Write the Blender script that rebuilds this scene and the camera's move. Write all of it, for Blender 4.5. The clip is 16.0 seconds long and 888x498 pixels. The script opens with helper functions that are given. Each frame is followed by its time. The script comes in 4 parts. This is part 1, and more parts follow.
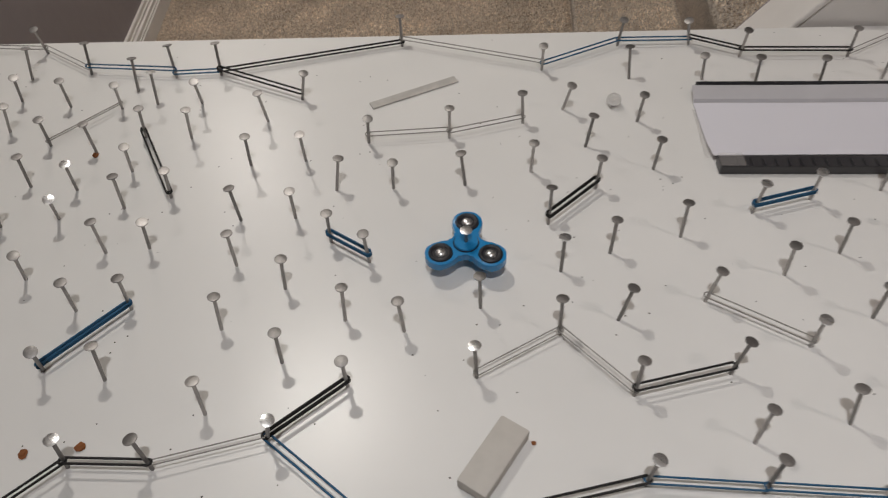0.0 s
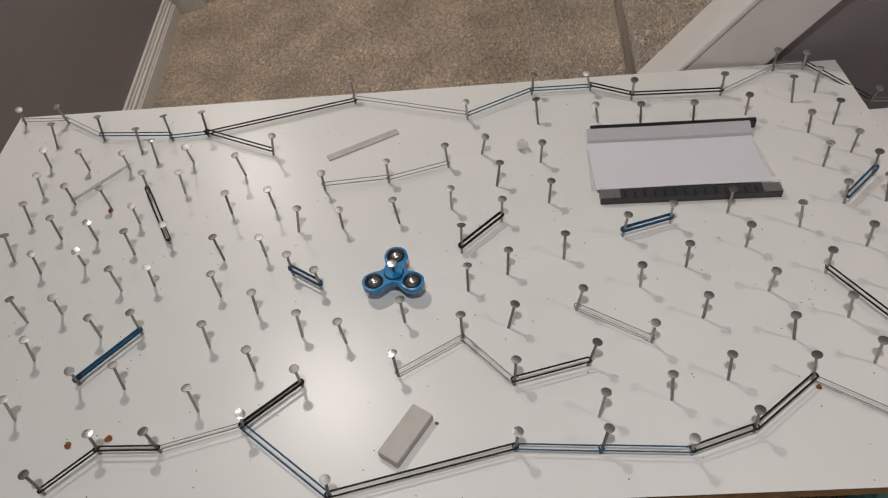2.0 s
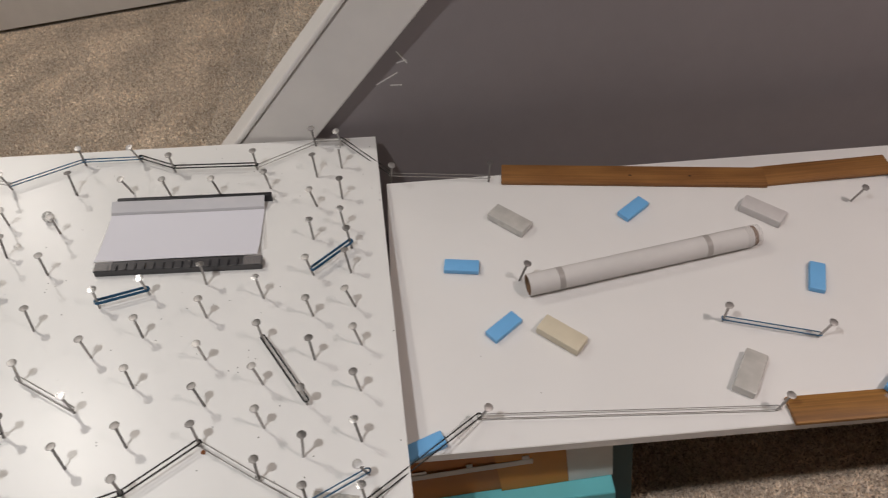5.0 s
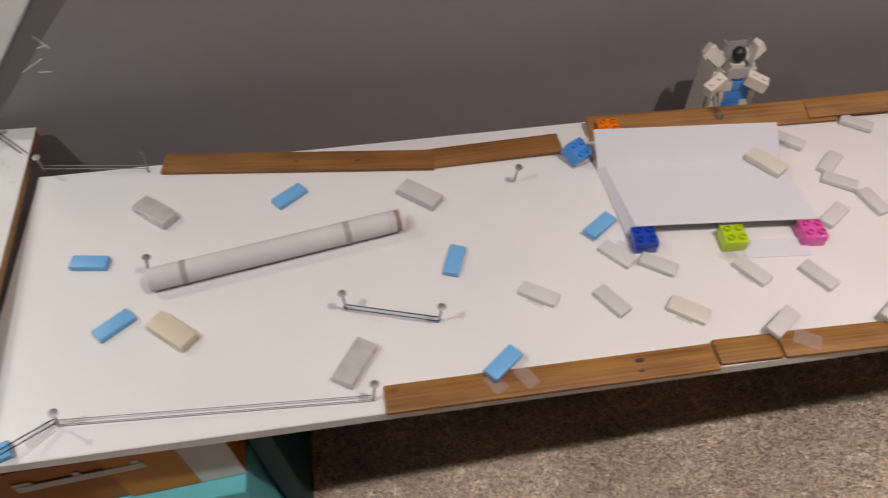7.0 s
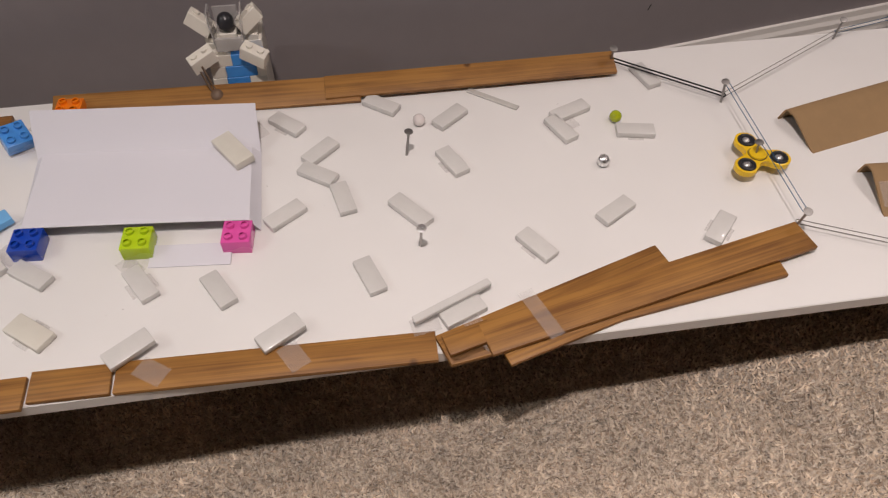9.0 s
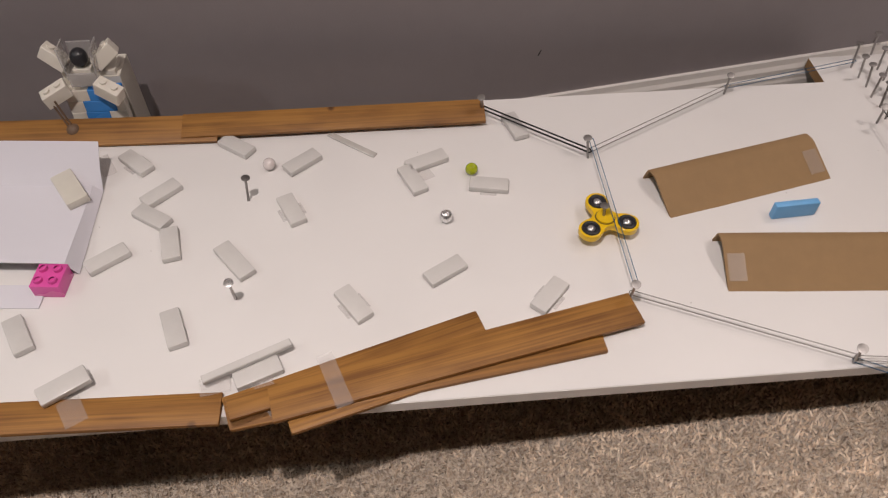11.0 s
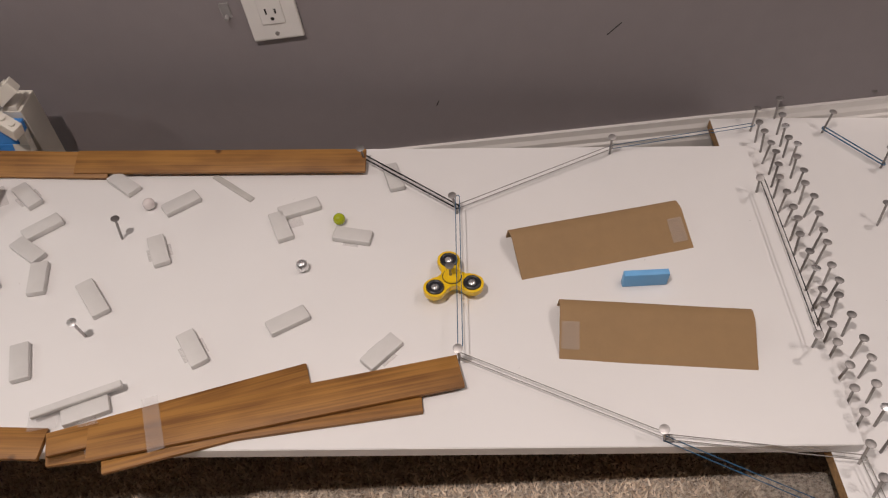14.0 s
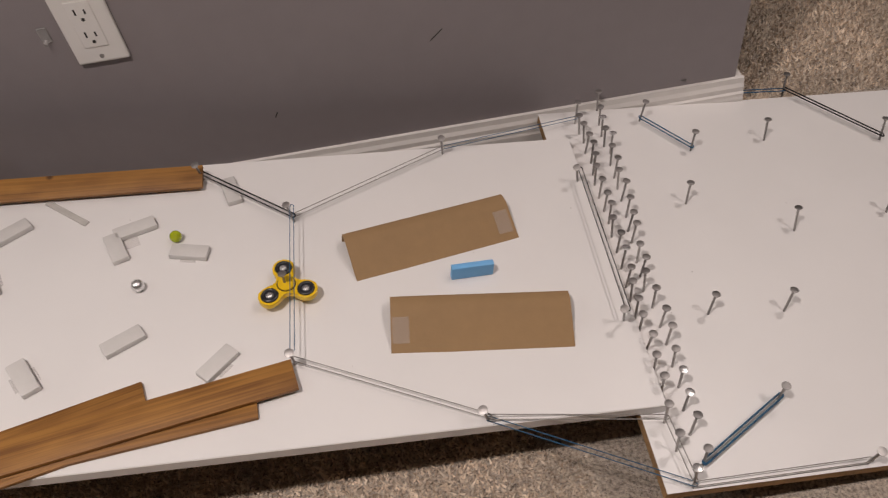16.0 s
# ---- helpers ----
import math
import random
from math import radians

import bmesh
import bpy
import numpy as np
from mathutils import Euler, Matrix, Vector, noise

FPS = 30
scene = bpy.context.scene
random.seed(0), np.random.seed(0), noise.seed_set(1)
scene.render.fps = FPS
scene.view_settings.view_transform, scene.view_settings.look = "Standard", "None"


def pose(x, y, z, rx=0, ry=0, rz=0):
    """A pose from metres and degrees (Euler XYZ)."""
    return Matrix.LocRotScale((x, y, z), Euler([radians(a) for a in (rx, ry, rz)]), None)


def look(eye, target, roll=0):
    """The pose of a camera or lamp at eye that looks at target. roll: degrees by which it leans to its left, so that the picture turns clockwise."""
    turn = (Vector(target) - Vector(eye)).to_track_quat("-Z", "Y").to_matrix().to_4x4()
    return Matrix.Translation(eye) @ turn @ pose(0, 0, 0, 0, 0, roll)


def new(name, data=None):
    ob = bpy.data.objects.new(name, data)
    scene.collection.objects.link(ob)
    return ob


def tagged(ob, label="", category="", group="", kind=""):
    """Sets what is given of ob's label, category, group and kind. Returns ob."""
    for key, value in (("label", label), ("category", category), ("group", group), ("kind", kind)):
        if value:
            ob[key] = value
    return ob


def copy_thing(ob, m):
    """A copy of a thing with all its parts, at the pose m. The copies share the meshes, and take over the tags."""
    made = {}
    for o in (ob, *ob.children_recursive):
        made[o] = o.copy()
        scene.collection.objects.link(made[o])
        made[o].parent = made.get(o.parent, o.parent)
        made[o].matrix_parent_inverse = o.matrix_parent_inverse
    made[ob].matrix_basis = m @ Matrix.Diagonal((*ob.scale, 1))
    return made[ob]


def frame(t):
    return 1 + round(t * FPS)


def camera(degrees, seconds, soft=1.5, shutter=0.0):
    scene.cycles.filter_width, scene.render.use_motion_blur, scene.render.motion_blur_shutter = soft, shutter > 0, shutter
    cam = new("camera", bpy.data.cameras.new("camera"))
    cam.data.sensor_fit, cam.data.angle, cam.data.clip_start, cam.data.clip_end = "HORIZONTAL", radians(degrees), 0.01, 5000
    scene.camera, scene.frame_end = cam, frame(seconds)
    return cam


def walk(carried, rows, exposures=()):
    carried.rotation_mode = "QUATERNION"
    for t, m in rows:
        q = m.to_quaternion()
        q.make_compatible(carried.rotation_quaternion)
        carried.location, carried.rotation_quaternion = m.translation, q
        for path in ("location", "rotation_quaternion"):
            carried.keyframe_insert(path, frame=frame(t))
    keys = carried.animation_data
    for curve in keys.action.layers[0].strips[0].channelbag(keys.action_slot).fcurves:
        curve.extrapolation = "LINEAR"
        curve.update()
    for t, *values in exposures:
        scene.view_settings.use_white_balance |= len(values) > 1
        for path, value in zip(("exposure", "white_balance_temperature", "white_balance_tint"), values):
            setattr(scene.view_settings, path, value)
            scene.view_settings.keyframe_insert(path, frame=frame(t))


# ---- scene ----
cam = camera(62.1, 16.0, soft=1.15, shutter=0.3)
PATH = [
    (0, (0.02, 0.01, 1.018), (-0.352, 1.379, -0.392), -15.4),
    (0.5, (0.086, -0.031, 1.084), (-0.299, 1.323, -0.337), -16.9),
    (1, (0.131, -0.049, 1.114), (-0.269, 1.29, -0.318), -18.3),
    (1.5, (0.163, -0.071, 1.137), (-0.251, 1.263, -0.294), -19.1),
    (2, (0.162, -0.085, 1.164), (-0.271, 1.258, -0.253), -19.9),
    (2.5, (0.235, -0.1, 1.182), (-0.122, 1.268, -0.233), -18.1),
    (3, (0.284, -0.079, 1.188), (-0.022, 1.309, -0.219), -17.2),
    (3.5, (0.312, -0.024, 1.178), (0.072, 1.38, -0.226), -15.7),
    (4, (0.469, -0.05, 1.182), (0.239, 1.361, -0.217), -15.1),
    (4.5, (0.619, -0.082, 1.168), (0.399, 1.32, -0.242), -14.0),
    (7, (1.136, -0.079, 1.055), (1.073, 1.285, -0.407), -11.4),
    (7.5, (1.36, -0.096, 1.021), (1.332, 1.245, -0.463), -10.8),
    (8, (1.604, -0.034, 0.931), (1.575, 1.306, -0.553), -10.6),
    (8.5, (1.766, -0.009, 0.866), (1.718, 1.327, -0.622), -10.8),
    (9, (1.85, -0.014, 0.844), (1.789, 1.324, -0.641), -11.2),
    (9.5, (1.887, 0.003, 0.838), (1.823, 1.349, -0.64), -11.7),
    (10, (1.953, 0.004, 0.828), (1.905, 1.355, -0.647), -11.5),
    (12.5, (2.261, 0.07, 0.839), (1.931, 1.421, -0.597), -10.2),
    (13, (2.304, 0.061, 0.853), (1.981, 1.414, -0.584), -10.7),
    (13.5, (2.313, 0.054, 0.852), (2.016, 1.419, -0.581), -11.0),
    (14, (2.323, 0.056, 0.855), (2.067, 1.429, -0.578), -11.0),
    (14.5, (2.336, 0.057, 0.857), (2.112, 1.433, -0.578), -11.2),
    (15, (2.352, 0.055, 0.857), (2.19, 1.436, -0.58), -10.8),
    (15.5, (2.394, 0.046, 0.864), (2.304, 1.416, -0.591), -10.1),
    (16, (2.433, 0.029, 0.871), (2.395, 1.398, -0.587), -9.1),
]
walk(cam, [(t, look(eye, target, roll)) for t, eye, target, roll in PATH],
     exposures=((0.0, -0.50), (1.0, -0.49), (3.0, -0.38), (4.5, -0.25), (7.0, 0.02), (9.0, -0.02), (13.0, -0.10), (16.0, -0.16)))

# ---- world and lamps ----
world = bpy.data.worlds.new("world")
world.use_nodes = True
world.node_tree.nodes["Background"].inputs[0].default_value = (1.0, 0.93, 0.88, 1)
world.node_tree.nodes["Background"].inputs[1].default_value = 0.05
scene.world = world
CEILING = 2.10
WARM = (1.0, 0.874, 0.832)
# x, y, watts, colour, beam in degrees
# the fifth is an unseen lamp, added to brighten the hall carpet
LAMPS = [(0.22, -0.13, 8.4, (0.985, 0.98, 0.99), 130), (1.98, -0.08, 14.0, WARM, 122), (3.62, 0.0, 7.2, WARM, 130), (-0.30, 1.08, 6.3, (1.0, 0.95, 0.88), 130), (-0.75, 2.05, 7.0, (1.0, 0.93, 0.87), 115), (3.60, 1.10, 6.8, WARM, 130)]

# poses of the three tilted boards: origin in a rear corner, x along the run, z out of the face
BOARD_A = pose(0.5180, 0.8840, 0.4414, 1.898, 9.331, 3.884)
BOARD_B = pose(2.6230, 0.9050, 0.1445, 3.764, 7.347, 3.030)
BOARD_C = pose(2.5900, 0.9850, 0.1361, 3.764, 7.347, 3.030)
WALL = pose(0.586, 0.906, 0, 0, 0, 2.63)      # face of the long wall; x along it, y into it


# ---- materials ----
def material(name, color, rough=0.5, metal=0.0, spots=None, scale=40.0, amount=0.12, bump=0.0, bump_scale=200.0, coat=0.0, stretch=None, per_object=0.0):
    """Principled surface with two scales of mottling, fine relief and, if wanted, dark specks."""
    ma = bpy.data.materials.new(name)
    ma.use_nodes = True
    nt = ma.node_tree
    n, l = nt.nodes, nt.links
    bsdf = n["Principled BSDF"]
    tc = n.new("ShaderNodeTexCoord")
    mp = n.new("ShaderNodeMapping")
    l.new(tc.outputs["Object"], mp.inputs[0])
    if stretch:
        mp.inputs["Scale"].default_value = stretch
    big = n.new("ShaderNodeTexNoise")
    big.inputs["Scale"].default_value, big.inputs["Detail"].default_value = scale * 0.15, 4
    fine = n.new("ShaderNodeTexNoise")
    fine.inputs["Scale"].default_value, fine.inputs["Detail"].default_value = scale, 6
    l.new(mp.outputs[0], big.inputs[0])
    l.new(mp.outputs[0], fine.inputs[0])
    both = n.new("ShaderNodeMath")
    both.operation = "ADD"
    l.new(big.outputs[0], both.inputs[0])
    l.new(fine.outputs[0], both.inputs[1])
    ramp = n.new("ShaderNodeMapRange")
    ramp.inputs[1].default_value, ramp.inputs[2].default_value = 0.6, 1.4
    ramp.inputs[3].default_value, ramp.inputs[4].default_value = 1 - amount, 1 + amount
    l.new(both.outputs[0], ramp.inputs[0])
    hsv = n.new("ShaderNodeHueSaturation")
    hsv.inputs["Color"].default_value = (*color, 1)
    l.new(ramp.outputs[0], hsv.inputs["Value"])
    last = hsv.outputs[0]
    if per_object:
        info = n.new("ShaderNodeObjectInfo")
        vary = n.new("ShaderNodeMapRange")
        vary.inputs[3].default_value, vary.inputs[4].default_value = 1 - per_object, 1 + per_object
        l.new(info.outputs["Random"], vary.inputs[0])
        h2 = n.new("ShaderNodeHueSaturation")
        l.new(last, h2.inputs["Color"])
        l.new(vary.outputs[0], h2.inputs["Value"])
        last = h2.outputs[0]
    if spots:
        vor = n.new("ShaderNodeTexVoronoi")
        vor.inputs["Scale"].default_value = spots[0]
        l.new(tc.outputs["Object"], vor.inputs[0])
        near = n.new("ShaderNodeMath")
        near.operation, near.inputs[1].default_value = "LESS_THAN", spots[1]
        l.new(vor.outputs["Distance"], near.inputs[0])
        sep = n.new("ShaderNodeSeparateColor")
        l.new(vor.outputs["Color"], sep.inputs[0])
        some = n.new("ShaderNodeMath")
        some.operation, some.inputs[1].default_value = "LESS_THAN", spots[2]
        l.new(sep.outputs[0], some.inputs[0])
        mul = n.new("ShaderNodeMath")
        mul.operation = "MULTIPLY"
        l.new(near.outputs[0], mul.inputs[0])
        l.new(some.outputs[0], mul.inputs[1])
        mix = n.new("ShaderNodeMix")
        mix.data_type = "RGBA"
        l.new(mul.outputs[0], mix.inputs["Factor"])
        l.new(last, mix.inputs["A"])
        mix.inputs["B"].default_value = (*spots[3], 1)
        last = mix.outputs["Result"]
    l.new(last, bsdf.inputs["Base Color"])
    rr = n.new("ShaderNodeMapRange")
    rr.inputs[3].default_value, rr.inputs[4].default_value = max(rough - 0.07, 0.02), min(rough + 0.1, 1)
    l.new(big.outputs[0], rr.inputs[0])
    l.new(rr.outputs[0], bsdf.inputs["Roughness"])
    bsdf.inputs["Metallic"].default_value = metal
    bsdf.inputs["Coat Weight"].default_value = coat
    bsdf.inputs["Coat Roughness"].default_value = 0.12
    if bump:
        bn = n.new("ShaderNodeTexNoise")
        bn.inputs["Scale"].default_value, bn.inputs["Detail"].default_value = bump_scale, 5
        l.new(mp.outputs[0], bn.inputs[0])
        bp = n.new("ShaderNodeBump")
        bp.inputs["Strength"].default_value, bp.inputs["Distance"].default_value = bump, 0.002
        l.new(bn.outputs[0], bp.inputs["Height"])
        l.new(bp.outputs[0], bsdf.inputs["Normal"])
    return ma


def see_through(name, color, rough, clear, tint=0.0):
    """Glass or plastic film that lets most light pass straight through."""
    ma = material(name, color, rough, amount=0.05)
    nt = ma.node_tree
    tr = nt.nodes.new("ShaderNodeBsdfTransparent")
    mix = nt.nodes.new("ShaderNodeMixShader")
    mix.inputs[0].default_value = clear
    nt.links.new(nt.nodes["Principled BSDF"].outputs[0], mix.inputs[1])
    nt.links.new(tr.outputs[0], mix.inputs[2])
    nt.links.new(mix.outputs[0], nt.nodes["Material Output"].inputs[0])
    return ma


def glass(name, color, rough=0.03):
    ma = bpy.data.materials.new(name)
    ma.use_nodes = True
    b = ma.node_tree.nodes["Principled BSDF"]
    b.inputs["Base Color"].default_value = (*color, 1)
    b.inputs["Transmission Weight"].default_value = 0.85
    b.inputs["Roughness"].default_value = rough
    b.inputs["IOR"].default_value = 1.48
    return ma


def carpet_material():
    ma = bpy.data.materials.new("carpet")
    ma.use_nodes = True
    nt = ma.node_tree
    n, l = nt.nodes, nt.links
    b = n["Principled BSDF"]
    b.inputs["Roughness"].default_value = 0.95
    b.inputs["Sheen Weight"].default_value = 0.25
    tc = n.new("ShaderNodeTexCoord")
    tuft = n.new("ShaderNodeTexVoronoi")
    tuft.inputs["Scale"].default_value = 260
    warp = n.new("ShaderNodeTexNoise")
    warp.inputs["Scale"].default_value, warp.inputs["Detail"].default_value = 140, 3
    wmix = n.new("ShaderNodeVectorMath")
    wmix.operation = "MULTIPLY_ADD"
    wmix.inputs[1].default_value = (0.012, 0.012, 0.012)
    l.new(tc.outputs["Object"], warp.inputs[0])
    l.new(warp.outputs["Color"], wmix.inputs[0])
    l.new(tc.outputs["Object"], wmix.inputs[2])
    l.new(wmix.outputs[0], tuft.inputs[0])
    grain = n.new("ShaderNodeTexNoise")
    grain.inputs["Scale"].default_value, grain.inputs["Detail"].default_value, grain.inputs["Roughness"].default_value = 200, 8, 0.72
    l.new(tc.outputs["Object"], grain.inputs[0])
    patch = n.new("ShaderNodeTexNoise")
    patch.inputs["Scale"].default_value, patch.inputs["Detail"].default_value = 5, 5
    l.new(tc.outputs["Object"], patch.inputs[0])
    ramp = n.new("ShaderNodeValToRGB")
    e = ramp.color_ramp.elements
    e[0].position, e[0].color = 0.36, (0.15, 0.108, 0.078, 1)
    e[1].position, e[1].color = 0.64, (0.80, 0.70, 0.58, 1)
    mid = ramp.color_ramp.elements.new(0.5)
    mid.color = (0.57, 0.47, 0.37, 1)
    l.new(grain.outputs[0], ramp.inputs[0])
    pr = n.new("ShaderNodeMapRange")
    pr.inputs[1].default_value, pr.inputs[2].default_value, pr.inputs[3].default_value, pr.inputs[4].default_value = 0.3, 0.7, 0.70, 1.22
    l.new(patch.outputs[0], pr.inputs[0])
    hsv = n.new("ShaderNodeHueSaturation")
    l.new(ramp.outputs[0], hsv.inputs["Color"])
    l.new(pr.outputs[0], hsv.inputs["Value"])
    l.new(hsv.outputs[0], b.inputs["Base Color"])
    add = n.new("ShaderNodeMath")
    add.operation = "SUBTRACT"
    l.new(grain.outputs[0], add.inputs[0])
    l.new(tuft.outputs["Distance"], add.inputs[1])
    bp = n.new("ShaderNodeBump")
    bp.inputs["Strength"].default_value, bp.inputs["Distance"].default_value = 0.9, 0.005
    l.new(add.outputs[0], bp.inputs["Height"])
    l.new(bp.outputs[0], b.inputs["Normal"])
    return ma


def wood_material(name, light, dark):
    ma = bpy.data.materials.new(name)
    ma.use_nodes = True
    nt = ma.node_tree
    n, l = nt.nodes, nt.links
    b = n["Principled BSDF"]
    b.inputs["Roughness"].default_value = 0.55
    tc = n.new("ShaderNodeTexCoord")
    info = n.new("ShaderNodeObjectInfo")
    off = n.new("ShaderNodeVectorMath")
    off.operation = "ADD"
    l.new(tc.outputs["Object"], off.inputs[0])
    l.new(info.outputs["Random"], off.inputs[1])
    mp = n.new("ShaderNodeMapping")
    mp.inputs["Scale"].default_value = (5, 330, 160)
    l.new(off.outputs[0], mp.inputs[0])
    grain = n.new("ShaderNodeTexNoise")
    grain.inputs["Scale"].default_value, grain.inputs["Detail"].default_value = 1.0, 6
    l.new(mp.outputs[0], grain.inputs[0])
    m2 = n.new("ShaderNodeMapping")
    m2.inputs["Scale"].default_value = (9, 34, 30)
    l.new(off.outputs[0], m2.inputs[0])
    broad = n.new("ShaderNodeTexNoise")
    broad.inputs["Scale"].default_value, broad.inputs["Detail"].default_value = 1.0, 4
    l.new(m2.outputs[0], broad.inputs[0])
    mixv = n.new("ShaderNodeMath")
    mixv.operation = "ADD"
    l.new(grain.outputs[0], mixv.inputs[0])
    l.new(broad.outputs[0], mixv.inputs[1])
    half = n.new("ShaderNodeMath")
    half.operation, half.inputs[1].default_value = "MULTIPLY", 0.5
    l.new(mixv.outputs[0], half.inputs[0])
    ramp = n.new("ShaderNodeValToRGB")
    e = ramp.color_ramp.elements
    e[0].position, e[0].color = 0.38, (*dark, 1)
    e[1].position, e[1].color = 0.60, (*light, 1)
    l.new(half.outputs[0], ramp.inputs[0])
    vor = n.new("ShaderNodeTexVoronoi")
    vor.inputs["Scale"].default_value = 14
    l.new(off.outputs[0], vor.inputs[0])
    kn = n.new("ShaderNodeMapRange")
    kn.inputs[1].default_value, kn.inputs[2].default_value = 0.03, 0.085
    l.new(vor.outputs["Distance"], kn.inputs[0])
    mix = n.new("ShaderNodeMix")
    mix.data_type = "RGBA"
    mix.inputs["A"].default_value = (dark[0] * 0.45, dark[1] * 0.4, dark[2] * 0.4, 1)
    l.new(kn.outputs[0], mix.inputs["Factor"])
    l.new(ramp.outputs[0], mix.inputs["B"])
    l.new(mix.outputs["Result"], b.inputs["Base Color"])
    bp = n.new("ShaderNodeBump")
    bp.inputs["Strength"].default_value, bp.inputs["Distance"].default_value = 0.35, 0.001
    l.new(grain.outputs[0], bp.inputs["Height"])
    l.new(bp.outputs[0], b.inputs["Normal"])
    return ma


def pile_material():
    """Carpet tufts, each in a tone of its own."""
    ma = bpy.data.materials.new("carpet_pile")
    ma.use_nodes = True
    n, l = ma.node_tree.nodes, ma.node_tree.links
    b = n["Principled BSDF"]
    b.inputs["Roughness"].default_value = 0.95
    b.inputs["Sheen Weight"].default_value = 0.2
    geo = n.new("ShaderNodeNewGeometry")
    ramp = n.new("ShaderNodeValToRGB")
    e = ramp.color_ramp.elements
    e[0].position, e[0].color = 0.0, (0.42, 0.325, 0.24, 1)
    e[1].position, e[1].color = 1.0, (0.76, 0.655, 0.53, 1)
    mid = e.new(0.45)
    mid.color = (0.64, 0.525, 0.41, 1)
    l.new(geo.outputs["Random Per Island"], ramp.inputs[0])
    tc = n.new("ShaderNodeTexCoord")
    patch = n.new("ShaderNodeTexNoise")
    patch.inputs["Scale"].default_value, patch.inputs["Detail"].default_value = 6, 4
    l.new(tc.outputs["Object"], patch.inputs[0])
    clump = n.new("ShaderNodeTexNoise")
    clump.inputs["Scale"].default_value, clump.inputs["Detail"].default_value = 75, 4
    l.new(tc.outputs["Object"], clump.inputs[0])
    ranges = []
    for tex, low, high in ((patch, 0.74, 1.24), (clump, 0.66, 1.28)):
        pr = n.new("ShaderNodeMapRange")
        pr.inputs[1].default_value, pr.inputs[2].default_value, pr.inputs[3].default_value, pr.inputs[4].default_value = 0.32, 0.68, low, high
        l.new(tex.outputs[0], pr.inputs[0])
        ranges.append(pr)
    pr = n.new("ShaderNodeMath")
    pr.operation = "MULTIPLY"
    l.new(ranges[0].outputs[0], pr.inputs[0])
    l.new(ranges[1].outputs[0], pr.inputs[1])
    hsv = n.new("ShaderNodeHueSaturation")
    l.new(ramp.outputs[0], hsv.inputs["Color"])
    l.new(pr.outputs[0], hsv.inputs["Value"])
    l.new(hsv.outputs[0], b.inputs["Base Color"])
    return ma


PILE = pile_material()
MELAMINE = material("white_melamine", (0.74, 0.73, 0.71), 0.30, scale=7, amount=0.04, spots=(95, 0.075, 0.20, (0.06, 0.05, 0.04)))
CLEAN_MELAMINE = material("clean_white_melamine", (0.74, 0.725, 0.71), 0.36, scale=7, amount=0.04, spots=(60, 0.035, 0.10, (0.16, 0.12, 0.09)))
EDGE_BAND = material("white_edge_band", (0.70, 0.68, 0.66), 0.35, scale=20, amount=0.05)
CHIPBOARD = material("raw_chipboard", (0.36, 0.215, 0.095), 0.9, scale=260, amount=0.4, bump=0.6, bump_scale=500)
CARPET = carpet_material()
GREY_PAINT = material("grey_wall_paint", (0.262, 0.234, 0.241), 0.55, scale=30, amount=0.05, bump=0.12, bump_scale=420)
WHITE_PAINT = material("white_trim_paint", (0.74, 0.71, 0.68), 0.38, scale=18, amount=0.06, bump=0.05, bump_scale=90, spots=(26, 0.05, 0.12, (0.25, 0.19, 0.14)))
CEILING_PAINT = material("ceiling_paint", (0.75, 0.73, 0.70), 0.9, amount=0.03)
STEEL = material("galvanised_steel", (0.33, 0.315, 0.305), 0.46, 0.9, scale=900, amount=0.25, per_object=0.3)
BRIGHT_STEEL = material("bright_steel", (0.80, 0.80, 0.80), 0.26, 0.9, scale=900, amount=0.15)
BLACK_ELASTIC = material("black_elastic", (0.012, 0.011, 0.011), 0.7, scale=900, amount=0.3)
BLUE_ELASTIC = material("blue_elastic", (0.018, 0.095, 0.19), 0.7, scale=900, amount=0.3)
WHITE_ELASTIC = material("white_elastic", (0.27, 0.255, 0.235), 0.75, scale=900, amount=0.2)
LATH_WOOD = wood_material("cedar_lath", (0.335, 0.158, 0.034), (0.165, 0.067, 0.013))
DARK_LATH_WOOD = wood_material("dark_cedar_lath", (0.27, 0.122, 0.032), (0.15, 0.058, 0.013))
KNOT_WOOD = material("dark_wood_knot", (0.045, 0.016, 0.007), 0.6, scale=500, amount=0.35)
WHITE_PLASTIC = material("milky_plastic", (0.60, 0.585, 0.565), 0.38, scale=60, amount=0.06, coat=0.2, per_object=0.05)
HOOK_PLASTIC = see_through("clear_hook_plastic", (0.5, 0.48, 0.47), 0.2, 0.55)
CLEAR_PLASTIC = material("frosted_plastic", (0.50, 0.48, 0.45), 0.25, scale=60, amount=0.2, coat=0.5)
CREAM_PLASTIC = material("cream_plastic", (0.63, 0.60, 0.53), 0.4, scale=60, amount=0.06)
STRIP_GREY = material("dark_grey_plastic", (0.045, 0.043, 0.046), 0.3, amount=0.2)
BEIGE_PLASTIC = material("beige_plastic", (0.62, 0.55, 0.42), 0.4, scale=60, amount=0.06)
STAINED_PLASTIC = material("ink_stained_plastic", (0.56, 0.53, 0.52), 0.4, scale=60, amount=0.06, spots=(22, 0.28, 0.35, (0.42, 0.38, 0.62)))
BLUE_PLASTIC = material("sky_blue_plastic", (0.16, 0.42, 0.74), 0.42, scale=60, amount=0.05)
CARDBOARD = material("brown_cardboard", (0.295, 0.185, 0.088), 0.8, scale=70, amount=0.07, bump=0.1, bump_scale=300)
# greyer copy of the white paper, with the flap's shade put into its colour
SHADED_PAPER = material("shaded_paper", (0.50, 0.49, 0.51), 0.35, scale=40, amount=0.06)
